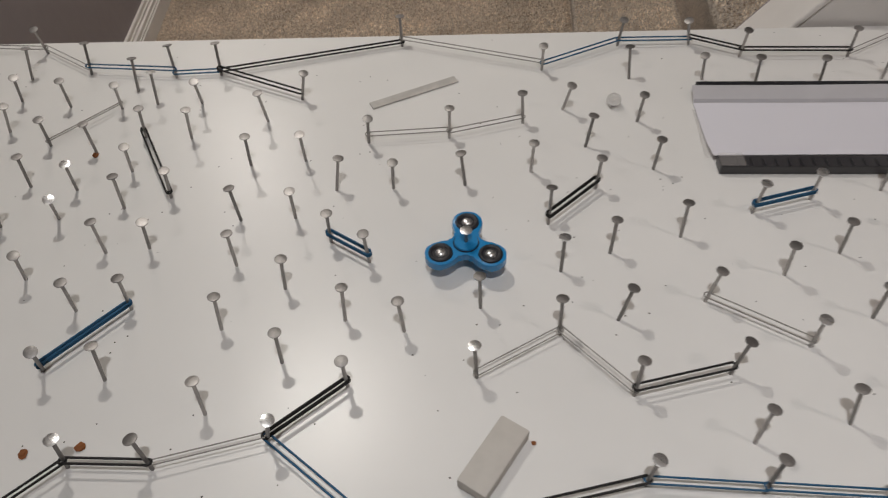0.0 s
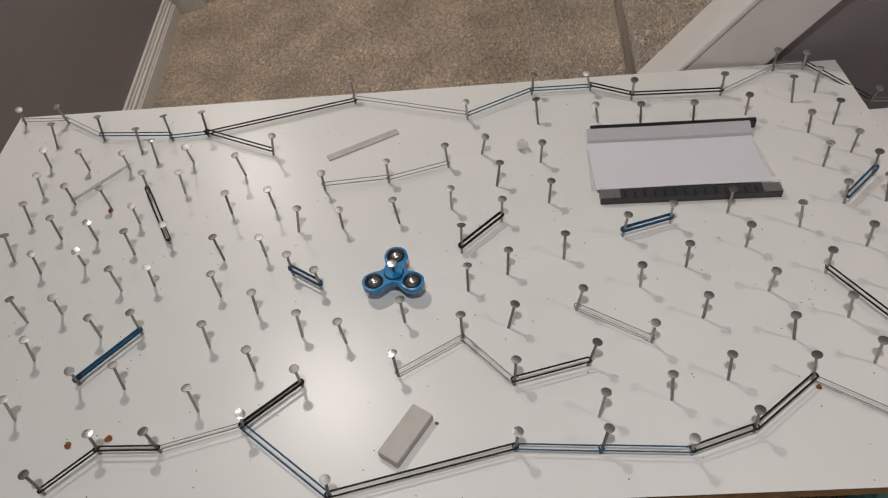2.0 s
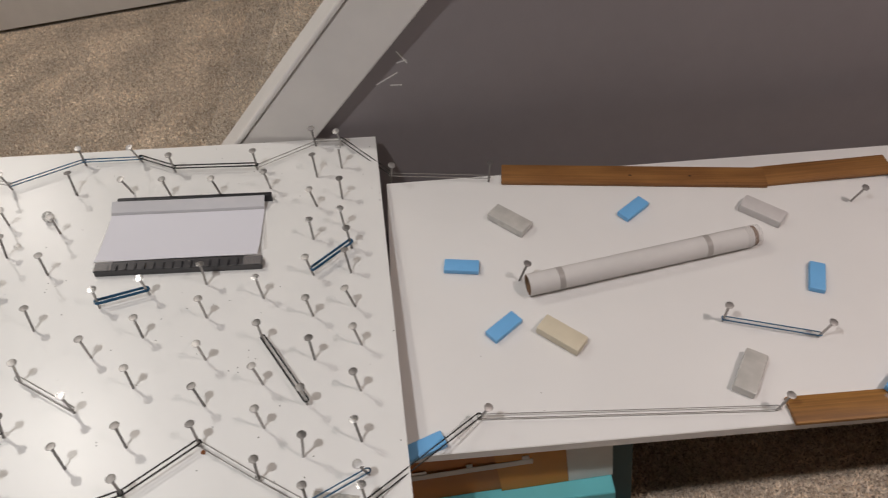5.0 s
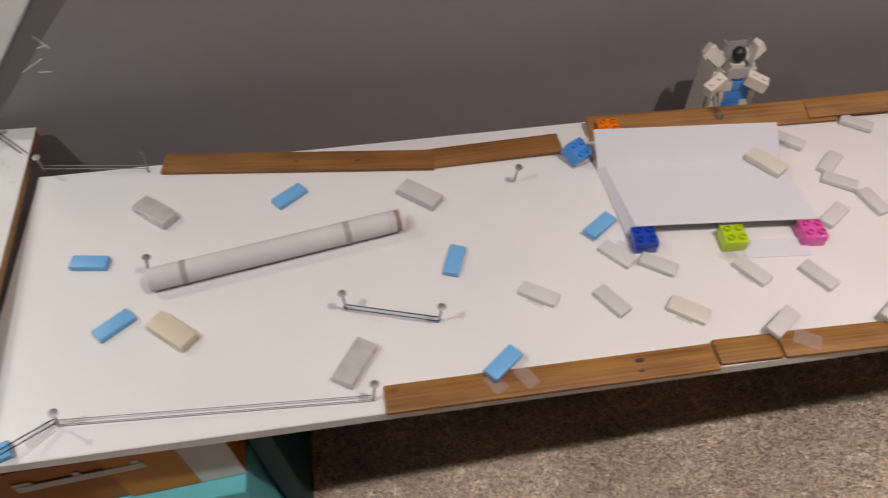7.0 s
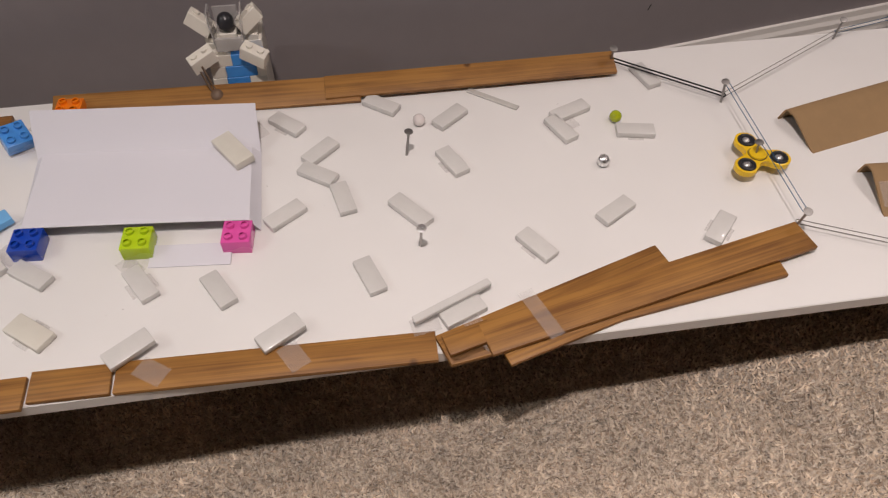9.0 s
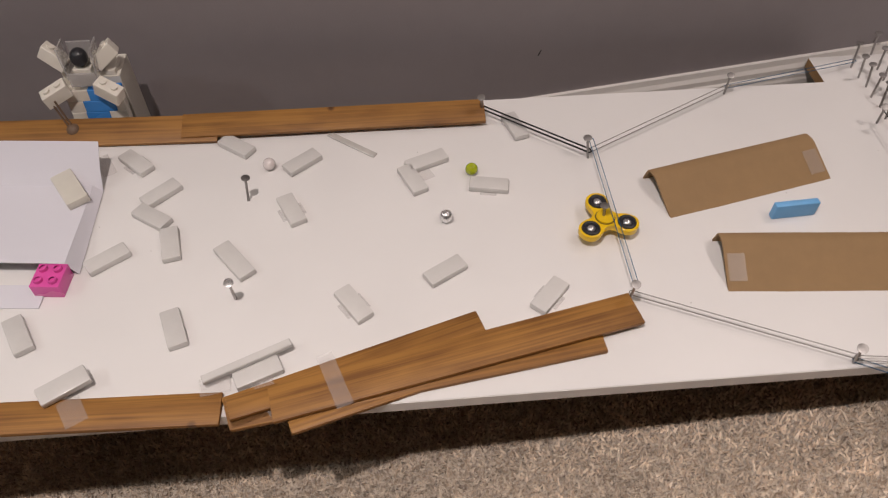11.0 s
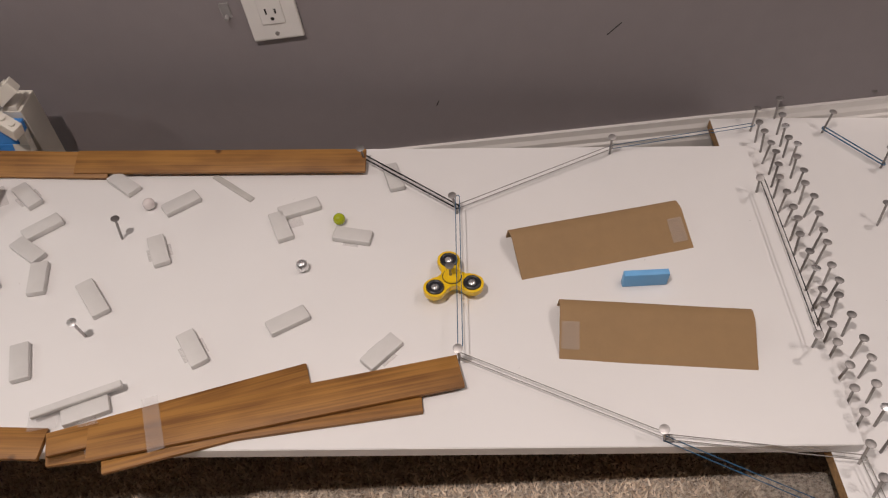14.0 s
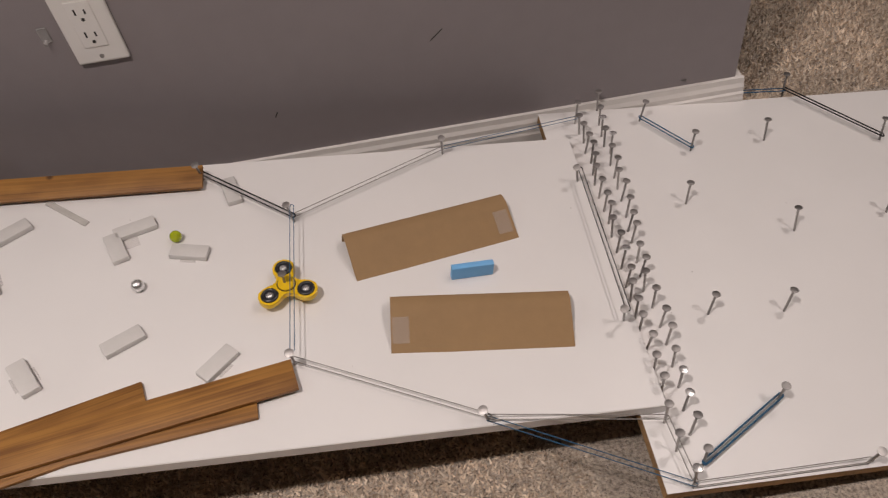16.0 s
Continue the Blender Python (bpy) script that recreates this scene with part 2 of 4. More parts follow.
ERASER = material("grey_white_eraser", (0.52, 0.49, 0.45), 0.62, scale=80, amount=0.08, bump=0.1)
PAPER = material("white_paper", (0.66, 0.65, 0.70), 0.85, scale=8, amount=0.02)
TUBE_PAPER = material("grey_white_card", (0.60, 0.575, 0.56), 0.75, scale=24, amount=0.07, bump=0.1)
BEAD_WOOD = material("brown_wooden_bead", (0.15, 0.095, 0.06), 0.5, scale=300, amount=0.25)
INSIDE_CARD = material("brown_card", (0.20, 0.12, 0.07), 0.9, amount=0.1)
TAPE = see_through("sticky_tape", (0.64, 0.60, 0.58), 0.25, 0.88)
DARK_TAPE = material("grey_tape", (0.36, 0.33, 0.31), 0.35, amount=0.1)
BLACK_PLASTIC = material("black_plastic", (0.018, 0.018, 0.022), 0.35, amount=0.2)
SPINNER_BLUE = material("bright_blue_plastic", (0.008, 0.20, 0.46), 0.3, amount=0.05, coat=0.3)
SPINNER_YELLOW = material("bright_yellow_plastic", (0.78, 0.50, 0.008), 0.3, amount=0.05, coat=0.3)
BRICK_BLUE = material("brick_blue", (0.008, 0.055, 0.42), 0.25, amount=0.04, coat=0.3)
BRICK_SKY = material("brick_sky_blue", (0.06, 0.27, 0.70), 0.25, amount=0.04, coat=0.3)
BRICK_LIME = material("brick_lime", (0.45, 0.62, 0.01), 0.25, amount=0.04, coat=0.3)
BRICK_PINK = material("brick_pink", (0.72, 0.09, 0.38), 0.25, amount=0.04, coat=0.3)
BRICK_ORANGE = material("brick_orange", (0.85, 0.20, 0.005), 0.25, amount=0.04, coat=0.3)
BRICK_WHITE = material("brick_white", (0.74, 0.70, 0.62), 0.3, amount=0.05, coat=0.3)
CLEAR_GLASS = glass("clear_glass", (0.95, 0.95, 0.95))
GREEN_GLASS = material("green_glass", (0.36, 0.42, 0.006), 0.08, scale=90, amount=0.25, coat=0.8)
PEARL_GLASS = material("pearl_glass", (0.72, 0.66, 0.64), 0.1, scale=90, amount=0.1, coat=0.8)
OUTLET_WHITE = material("outlet_white", (0.76, 0.74, 0.71), 0.3, amount=0.02)
SLOT_DARK = material("slot_dark", (0.02, 0.018, 0.016), 0.6, amount=0.1)
BOX_ORANGE = material("box_orange", (0.40, 0.125, 0.006), 0.5, amount=0.05)
BOX_AMBER = material("box_amber", (0.52, 0.20, 0.010), 0.5, amount=0.05)
BOX_WHITE = material("box_white", (0.62, 0.59, 0.56), 0.55, amount=0.05)
BOX_TEAL = material("box_teal", (0.12, 0.46, 0.50), 0.5, amount=0.05)
BOX_DARK = material("box_dark_green", (0.015, 0.06, 0.07), 0.5, amount=0.1)
CRUMB = material("brown_crumb", (0.22, 0.075, 0.02), 0.8, amount=0.3)
STONE = material("grey_stone_patch", (0.44, 0.42, 0.38), 0.85, scale=350, amount=0.45, bump=0.3, bump_scale=500)
SCRATCH = material("white_scratch", (0.72, 0.70, 0.68), 0.8, amount=0.1)
LAMP_GLOW = bpy.data.materials.new("lamp_glow")
LAMP_GLOW.use_nodes = True
LAMP_GLOW.node_tree.nodes["Principled BSDF"].inputs["Emission Color"].default_value = (1, 0.80, 0.60, 1)
LAMP_GLOW.node_tree.nodes["Principled BSDF"].inputs["Emission Strength"].default_value = 4.0
ELASTICS = {"black": BLACK_ELASTIC, "blue": BLUE_ELASTIC, "white": WHITE_ELASTIC}


# ---- building helpers ----
def add_box(bm, x0, x1, y0, y1, z0, z1, bevel=0.0, segments=1, m=None):
    made = bmesh.ops.create_cube(bm, size=1)["verts"]
    for v in made:
        v.co = (x0 + (v.co.x + 0.5) * (x1 - x0), y0 + (v.co.y + 0.5) * (y1 - y0), z0 + (v.co.z + 0.5) * (z1 - z0))
    if bevel:
        edges = list({e for v in made for e in v.link_edges})
        made = bmesh.ops.bevel(bm, geom=edges, offset=bevel, segments=segments, affect="EDGES", profile=0.5)["verts"]
        made = list({v for v in made} | {v for f in bm.faces for v in f.verts if v in made})
    if m is not None:
        bmesh.ops.transform(bm, matrix=m, verts=made)
    return bm


def add_rod(bm, a, b, r0, r1=None, sides=10, caps=True):
    """A round bar from a to b."""
    a, b = Vector(a), Vector(b)
    d = b - a
    m = Matrix.Translation((a + b) / 2) @ d.to_track_quat("Z", "Y").to_matrix().to_4x4()
    bmesh.ops.create_cone(bm, cap_ends=caps, segments=sides, radius1=r0, radius2=r0 if r1 is None else r1, depth=d.length, matrix=m)
    return bm


def add_sweep(bm, path, r, sides=6, closed=True):
    """A round cord along a path of points."""
    rings, count = [], len(path)
    for i, p in enumerate(path):
        before, after = path[i - 1] if closed or i else p, path[(i + 1) % count] if closed or i < count - 1 else p
        d = (Vector(after) - Vector(before)).normalized()
        side = d.cross(Vector((0, 0, 1)))
        side = side.normalized() if side.length > 1e-4 else Vector((1, 0, 0))
        up = side.cross(d)
        rings.append([bm.verts.new(Vector(p) + r * (math.cos(a) * side + math.sin(a) * up)) for a in (2 * math.pi * k / sides for k in range(sides))])
    for i in range(count if closed else count - 1):
        one, two = rings[i], rings[(i + 1) % count]
        for k in range(sides):
            bm.faces.new((one[k], one[(k + 1) % sides], two[(k + 1) % sides], two[k]))
    return bm


def add_prism(bm, outline, y0, y1):
    """An outline in x and z, drawn out along y."""
    near = [bm.verts.new((x, y0, z)) for x, z in outline]
    far = [bm.verts.new((x, y1, z)) for x, z in outline]
    bm.faces.new(near)
    bm.faces.new(far[::-1])
    for i in range(len(outline)):
        j = (i + 1) % len(outline)
        bm.faces.new((near[j], near[i], far[i], far[j]))
    bmesh.ops.recalc_face_normals(bm, faces=bm.faces)
    return bm


def mesh_of(name, bm, mat, smooth=False):
    me = bpy.data.meshes.new(name)
    bm.to_mesh(me)
    bm.free()
    for ma in mat if isinstance(mat, (list, tuple)) else (mat,):
        me.materials.append(ma)
    if smooth:
        for p in me.polygons:
            p.use_smooth = True
        me.set_sharp_from_angle(angle=radians(38))
    return me


def part(name, bm, mat, parent=None, label="", smooth=False, m=None):
    ob = new(name, mesh_of(name, bm, mat, smooth))
    if parent is not None:
        ob.parent = parent
    if m is not None:
        ob.matrix_basis = m
    if label:
        tagged(ob, label)
    return ob


def thing(name, m, label, category, group="", kind=""):
    ob = new(name)
    ob.empty_display_size = 0.02
    ob.matrix_basis = m
    return tagged(ob, label, category, group, kind)


def solid(name, bm, mat, m, label, category, group="", kind="", smooth=False):
    ob = part(name, bm, mat, None, "", smooth, m)
    return tagged(ob, label, category, group, kind)


# ---- the room ----
def structure(name, bm, mat, m, label, category):
    return solid(name, bm, mat, m, label, category, kind="structure")


HERE = pose(0, 0, 0)
structure("floor", add_box(bmesh.new(), -2.0, 6.0, -2.6, 4.6, -0.1, 0), CARPET, HERE, "beige cut-pile carpet with a mottled worn nap", "carpet")
structure("ceiling", add_box(bmesh.new(), -1.6, 6.0, -2.6, 4.6, CEILING, CEILING + 0.1), CEILING_PAINT, HERE, "plain white painted ceiling", "ceiling")
structure("wall_south", add_box(bmesh.new(), -1.6, 6.0, -2.7, -2.6, 0, CEILING), GREY_PAINT, HERE, "plain grey painted wall", "wall")
structure("wall_east", add_box(bmesh.new(), 6.0, 6.1, -2.7, 4.7, 0, CEILING), GREY_PAINT, HERE, "plain grey painted wall", "wall")
HALL = pose(-1.237, 1.748, 0, 0, 0, 9.05)     # face of the hallway wall, x out of it
structure("wall_west", add_box(bmesh.new(), -0.12, 0, -4.6, 0.82, 0, CEILING), GREY_PAINT, HALL, "dark grey painted hallway wall", "wall")
structure("wall_far", add_box(bmesh.new(), 0.0, 6.0, 4.6, 4.7, 0, CEILING), GREY_PAINT, HERE, "plain grey painted wall", "wall")
structure("wall_landing", add_box(bmesh.new(), -0.10, 2.0, 2.47, 2.58, 0, CEILING), GREY_PAINT, HERE, "grey painted wall beside the stairs", "wall")

# long half wall under the stair stringer: its top follows the stairs
SLOPE = 0.915
bm = add_prism(bmesh.new(), [(-0.42, 0), (2.335, 0), (2.335, CEILING), (1.53, CEILING), (-0.42, 0.315)], 0, 0.11)
structure("wall_north", bm, GREY_PAINT, WALL, "dark grey satin painted wall below the stairs", "wall")
bm = bmesh.new()
for s in ([(0, 0), (0.014, 0), (0.014, 0.098), (0.0125, 0.102), (0.0125, 0.107), (0.0095, 0.110), (0.0095, 0.118), (0.006, 0.124), (0.005, 0.133), (0, 0.134)],):
    near = [bm.verts.new((0.2, -d, z)) for d, z in s]
    far = [bm.verts.new((2.349, -d, z)) for d, z in s]
    bm.faces.new(near)
    bm.faces.new(far[::-1])
    for i in range(len(s)):
        j = (i + 1) % len(s)
        bm.faces.new((near[j], near[i], far[i], far[j]))
bmesh.ops.recalc_face_normals(bm, faces=bm.faces)
add_box(bm, 2.336, 2.349, 0.001, 0.115, 0, 0.133, 0.002)
structure("baseboard", bm, WHITE_PAINT, WALL, "white moulded baseboard with chipped paint", "baseboard")
bm = bmesh.new()
for d1, z0, z1 in ((0.030, 0, 0.048), (0.026, 0.0485, 0.054), (0.022, 0.0545, 0.066), (0.014, 0.0665, 0.074), (0.010, 0.0745, 0.086)):
    add_box(bm, 0, d1, -2.5, 0.66, z0, z1, 0.0012)
structure("baseboard_hall", bm, WHITE_PAINT, HALL, "white moulded hallway baseboard", "baseboard")

# stair stringer: a sloping white board with a flat cap
along = Vector((1, 0, SLOPE)).normalized()
stringer = thing("stair_stringer", HERE, "white painted sloping stair stringer with worn edges", "stair trim", kind="structure")


def sloped(name, y0, y1, z_low, z_high, x0, x1, mat, label=""):
    """A board that climbs with the stairs; heights are taken at x = 0.418."""
    g = bmesh.new()
    rows = []
    for x in (x0, x1):
        d = (x - 0.418) * SLOPE
        rows.append([g.verts.new((x, y, z + d)) for y, z in ((y0, z_low), (y1, z_low), (y1, z_high), (y0, z_high))])
    g.faces.new(rows[0])
    g.faces.new(rows[1][::-1])
    for i in range(4):
        j = (i + 1) % 4
        g.faces.new((rows[0][j], rows[0][i], rows[1][i], rows[1][j]))
    bmesh.ops.recalc_face_normals(g, faces=g.faces)
    bmesh.ops.bevel(g, geom=list(g.edges), offset=0.003, segments=2, affect="EDGES", profile=0.5)
    return part(name, g, mat, stringer, label)


sloped("face_board", 0.880, 0.965, 0.452, 0.574, -0.09, 1.6, WHITE_PAINT)
sloped("cap_board", 0.876, 0.957, 0.576, 0.588, -0.09, 1.6, WHITE_PAINT)

# carpeted stairs behind it
stairs = thing("stairs", HERE, "carpeted stairs climbing behind a white stringer", "stairs", kind="structure")
for k in range(7):
    x0 = 0.035 + 0.21 * k
    g = add_box(bmesh.new(), x0, x0 + 0.24 if k < 6 else 2.0, 0.985 + 0.046 * (x0 - 0.58), 2.465, 0.19 * k + 0.002 * (k > 0), 0.19 * (k + 1), 0.012, 3)
    part("step", g, CARPET, stairs)

# hallway door in its casing
door = thing("door_1", HERE, "white painted hallway door, closed", "door", kind="structure")
g = add_box(bmesh.new(), -1.215, -0.265, 2.475, 2.51, 0.012, 2.04, 0.002)
part("door_leaf", g, WHITE_PAINT, door)
for x0, x1 in ((-1.075, -0.79), (-0.69, -0.405)):
    for z0, z1 in ((0.25, 0.86), (0.98, 1.85)):
        g = add_box(bmesh.new(), x0, x1, 2.468, 2.476, z0, z1, 0.006)
        part("panel", g, WHITE_PAINT, door)
for x0, x1, y in ((-1.355, -1.222, 2.430), (-0.258, -0.18, 2.445)):
    g = add_box(bmesh.new(), x0, x1, y, 2.52, 0, 2.06, 0.004)
    add_box(g, x0 + 0.012, x1 - 0.022, y - 0.009, y + 0.001, 0, 2.06, 0.003)
    part("casing", g, WHITE_PAINT, door)
structure("wall_door", add_box(bmesh.new(), -1.9, 0.0, 2.53, 2.62, 0, CEILING), GREY_PAINT, HERE, "grey painted wall round the hallway door", "wall")

# recessed ceiling lamps, among them the added one in the hall
for x, y, watts, colour, beam in LAMPS:
    lamp = thing("ceiling_lamp", pose(x, y, CEILING), "round recessed ceiling lamp with a white rim", "ceiling lamp", "ceiling lamps")
    g = bmesh.new()
    ring = [Vector((0.085 * math.cos(a), 0.085 * math.sin(a), -0.004)) for a in (2 * math.pi * k / 32 for k in range(32))]
    add_sweep(g, ring, 0.012, 6)
    part("rim", g, CEILING_PAINT, lamp, smooth=True)
    part("lens", add_rod(bmesh.new(), (0, 0, 0), (0, 0, -0.006), 0.07, sides=32), LAMP_GLOW, lamp)
    li = bpy.data.lights.new("lamp_light", "AREA")
    li.shape, li.size, li.energy, li.color = "DISK", 0.065, watts, colour
    li.spread = radians(beam)
    new("lamp_light", li).matrix_world = pose(x, y, CEILING - 0.03)

# wall socket
outlet = thing("wall_outlet", WALL @ pose(1.397, 0, 0.349), "white double wall outlet in a rectangular plate", "outlet")
part("plate", add_box(bmesh.new(), -0.036, 0.036, -0.007, 0, 0, 0.116, 0.003, 2), OUTLET_WHITE, outlet)
part("insert", add_box(bmesh.new(), -0.0168, 0.0168, -0.0085, -0.006, 0.0245, 0.0915, 0.0012, 2), OUTLET_WHITE, outlet)
for z in (0.040, 0.073):
    for dx, tall in ((-0.0065, 0.0085), (0.0065, 0.0068)):
        part("slot", add_box(bmesh.new(), dx - 0.0012, dx + 0.0012, -0.0088, -0.0083, z, z + tall), SLOT_DARK, outlet)
    part("ground_hole", add_rod(bmesh.new(), (0, -0.0083, z - 0.007), (0, -0.0088, z - 0.007), 0.0026, sides=12), SLOT_DARK, outlet)
for z in (0.010, 0.106):
    part("screw", add_rod(bmesh.new(), (0, -0.0068, z), (0, -0.0082, z), 0.003, sides=14), STEEL, outlet)
structure("baseboard_gap_trim", add_box(bmesh.new(), 0.0, 0.2, -0.012, 0, 0, 0.132, 0.002), WHITE_PAINT, WALL, "plain white baseboard end piece", "baseboard")

# pale scuffs on the paint
for u, z, ln, ang in ((-0.030, 0.531, 0.040, 22), (0.000, 0.563, 0.026, -62), (-0.002, 0.556, 0.016, 8), (-0.018, 0.517, 0.018, -10)):
    g = add_box(bmesh.new(), -ln / 2, ln / 2, -0.0006, 0, -0.0009, 0.0009)
    solid("wall_scuff", g, SCRATCH, WALL @ pose(u, 0, z, 0, -ang, 0), "thin pale scuff mark on the grey paint", "scuff", "wall scuffs")
for u, z, ln, ang in ((1.86, 0.300, 0.026, 40), (2.16, 0.332, 0.018, 12), (1.60, 0.21, 0.010, 60)):
    g = add_box(bmesh.new(), -ln / 2, ln / 2, -0.0005, 0, -0.0007, 0.0007)
    solid("wall_scuff", g, SLOT_DARK, WALL @ pose(u, 0, z, 0, -ang, 0), "thin dark scuff mark on the grey paint", "scuff", "wall scuffs")
hook = thing("wall_hook", WALL @ pose(1.335, 0, 0.388), "small clear plastic wall hook", "hook")
part("backplate", add_box(bmesh.new(), -0.007, 0.007, -0.003, 0, 0, 0.022, 0.001), HOOK_PLASTIC, hook)
part("hook_lip", add_rod(bmesh.new(), (0, -0.003, 0.003), (0, -0.011, 0.001), 0.003, 0.0025, 12), HOOK_PLASTIC, hook)


# carpet pile where the camera passes near
def pile(x0, x1, y0, y1, step, tall, seed, level=0.0):
    rng = np.random.default_rng(seed)
    xs, ys = np.meshgrid(np.arange(x0, x1, step), np.arange(y0, y1, step))
    at = np.stack([xs.ravel(), ys.ravel()], 1) + rng.uniform(-0.5, 0.5, (xs.size, 2)) * step
    n = len(at)
    turn = rng.uniform(0, 2 * np.pi, n)
    size = step * rng.uniform(0.36, 0.62, n)
    verts = np.zeros((n, 4, 3))
    for k in range(3):
        a = turn + 2 * np.pi * k / 3
        verts[:, k, 0], verts[:, k, 1] = at[:, 0] + size * np.cos(a), at[:, 1] + size * np.sin(a)
    lean = rng.normal(0, 0.45, (n, 2)) * tall
    verts[:, 3, :2] = at + lean
    verts[:, :, 2] = level
    verts[:, 3, 2] = level + tall * rng.uniform(0.55, 1.2, n)
    first = 4 * np.arange(n)[:, None]
    faces = np.concatenate([first + np.array(f) for f in ((0, 1, 3), (1, 2, 3), (2, 0, 3))])
    me = bpy.data.meshes.new("carpet_pile")
    me.from_pydata(verts.reshape(-1, 3).tolist(), [], faces.tolist())
    me.materials.append(PILE)
    return tagged(new("carpet_pile", me), "short beige carpet tufts on the floor", "carpet", kind="stuff")


pile(0.84, 2.56, 0.08, 0.62, 0.0042, 0.0078, 1)
pile(2.56, 3.3, 0.08, 0.36, 0.0046, 0.0078, 2)
pile(-1.40, 0.034, 1.15, 2.472, 0.0046, 0.0055, 3)
pile(2.96, 3.9, 1.10, 2.1, 0.0056, 0.0085, 4)
pile(0.045, 0.243, 1.0, 2.46, 0.0046, 0.0055, 5, 0.189)
pile(0.255, 0.453, 1.0, 2.46, 0.0050, 0.0055, 6, 0.379)


# ---- the three boards of the marble run ----
def board(name, m, length, width, u0, thick, label, banded, skew=0.0, face=None):
    root = thing(name, m, label, "board")
    part("chipboard_core", add_box(bmesh.new(), u0 + 0.0006, u0 + length - 0.0006, -width + 0.0006, -0.0006, -thick, -0.0007), CHIPBOARD, root, "raw brown chipboard core")
    part("laminate", add_box(bmesh.new(), u0, u0 + length, -width, 0, -0.0006, 0, 0.0003), face or MELAMINE, root, "glossy white laminate")
    if banded:
        for y0, y1 in ((-width - 0.0008, -width + 0.0006), (-0.0006, 0.0008)):
            part("edge_band", add_box(bmesh.new(), u0, u0 + length, y0, y1, -thick, -0.0008), EDGE_BAND, root)
    else:
        part("edge_band", add_box(bmesh.new(), u0, u0 + length, -0.0006, 0.0008, -thick, -0.0008), EDGE_BAND, root)
    for ob in root.children:
        for v in ob.data.vertices:
            if v.co.x > u0 + length / 2:
                v.co.x -= skew * v.co.y
    return root


board("board_upper", BOARD_A, 1.24, 0.645, -1.24, 0.016, "white laminated board set with rows of nails, tilted downhill", False, 0.036)
board("board_middle", BOARD_B, 2.11, 0.455, -2.11, 0.016, "long white laminated board strewn with dominoes and laths", True, face=CLEAN_MELAMINE)
board("board_lower", BOARD_C, 0.78, 0.630, 0.0, 0.016, "white laminated board with two dense rows of nails", False, face=CLEAN_MELAMINE)

PINS_A = []
PINS_A += [
    (-1.155, -0.023, 1, -8), (-1.153, -0.080, 5, 9), (-1.084, -0.071, 2, 9), (-1.017, -0.107, 1, 12), (-0.987, -0.133, 1, 9), (-0.978, -0.081, -4, 12),
    (-0.925, -0.078, -1, 11), (-0.821, -0.129, 8, -4), (-0.936, -0.132, 3, -12), (-1.148, -0.123, 9, -7), (-1.087, -0.135, 3, -4), (-1.026, -0.140, 6, -8),
    (-0.984, -0.192, 4, 0), (-0.933, -0.196, 4, 0), (-0.854, -0.168, -4, -1), (-1.140, -0.179, 11, -3), (-1.085, -0.204, 4, -4), (-1.030, -0.218, -1, 1),
    (-0.983, -0.248, 6, -6), (-0.932, -0.288, 5, -3), (-0.860, -0.241, 2, -1), (-0.803, -0.236, 0, -4),
]
PINS_A += [
    (-0.766, -0.281, 6, 4), (-0.739, -0.208, 3, -8), (-1.082, -0.269, 2, 2), (-1.032, -0.275, 4, -4), (-0.975, -0.303, 0, 5), (-0.855, -0.322, -4, 5),
    (-0.802, -0.320, 1, -3), (-0.764, -0.352, 1, -1), (-0.726, -0.378, -2, -1), (-1.036, -0.316, 9, -11), (-1.090, -0.326, 8, -1), (-0.975, -0.362, -1, 3),
    (-0.935, -0.357, 6, -3), (-0.848, -0.380, -1, 4), (-0.799, -0.408, 3, 1), (-1.039, -0.393, 8, -5), (-0.980, -0.430, 2, 0), (-0.931, -0.429, 0, 3),
    (-0.986, -0.491, 9, -8), (-0.932, -0.501, 1, 7), (-0.847, -0.452, 2, 5), (-0.742, -0.444, 1, 5),
]
PINS_A += [
    (-0.790, -0.486, 1, 2), (-0.734, -0.509, 0, -2), (-0.843, -0.533, -1, 6), (-0.790, -0.556, 8, -4), (-0.936, -0.576, 3, 2), (-0.872, -0.578, -5, 4),
    (-0.693, -0.634, 3, 2), (-0.711, -0.024, -1, 5), (-0.544, -0.080, -1, -9), (-0.527, -0.156, 6, -9), (-0.510, -0.221, 5, 3), (-0.573, -0.179, -2, 1),
    (-0.653, -0.202, 1, 0), (-0.570, -0.258, 1, -2), (-0.709, -0.280, 2, -5), (-0.637, -0.277, -4, 4), (-0.559, -0.333, 2, 12), (-0.508, -0.285, 2, 1),
    (-0.449, -0.180, 1, -5), (-0.446, -0.258, 2, 0), (-0.438, -0.352, 1, 6), (-0.506, -0.371, 2, 5),
]
PINS_A += [
    (-0.553, -0.392, 1, 6), (-0.448, -0.032, 2, -6), (-0.445, -0.101, -3, 8), (-0.362, -0.033, -9, -8), (-0.362, -0.105, -7, -9), (-0.691, -0.456, -3, 2),
    (-0.626, -0.432, -1, 3), (-0.561, -0.461, 0, 8), (-0.631, -0.502, -2, 4), (-0.510, -0.447, 8, 4), (-0.509, -0.520, 3, 7), (-0.433, -0.428, 6, 1),
    (-0.430, -0.501, 8, 4), (-0.427, -0.561, 5, 6), (-0.513, -0.593, 3, 0), (-0.431, -0.599, 6, 6), (-1.225, -0.018, 12, -12), (-1.133, -0.303, 2, 12),
    (-1.132, -0.242, 5, 5), (-1.078, -0.403, -5, 7), (-1.050, -0.457, 7, 2), (-1.043, -0.533, 6, 3),
]
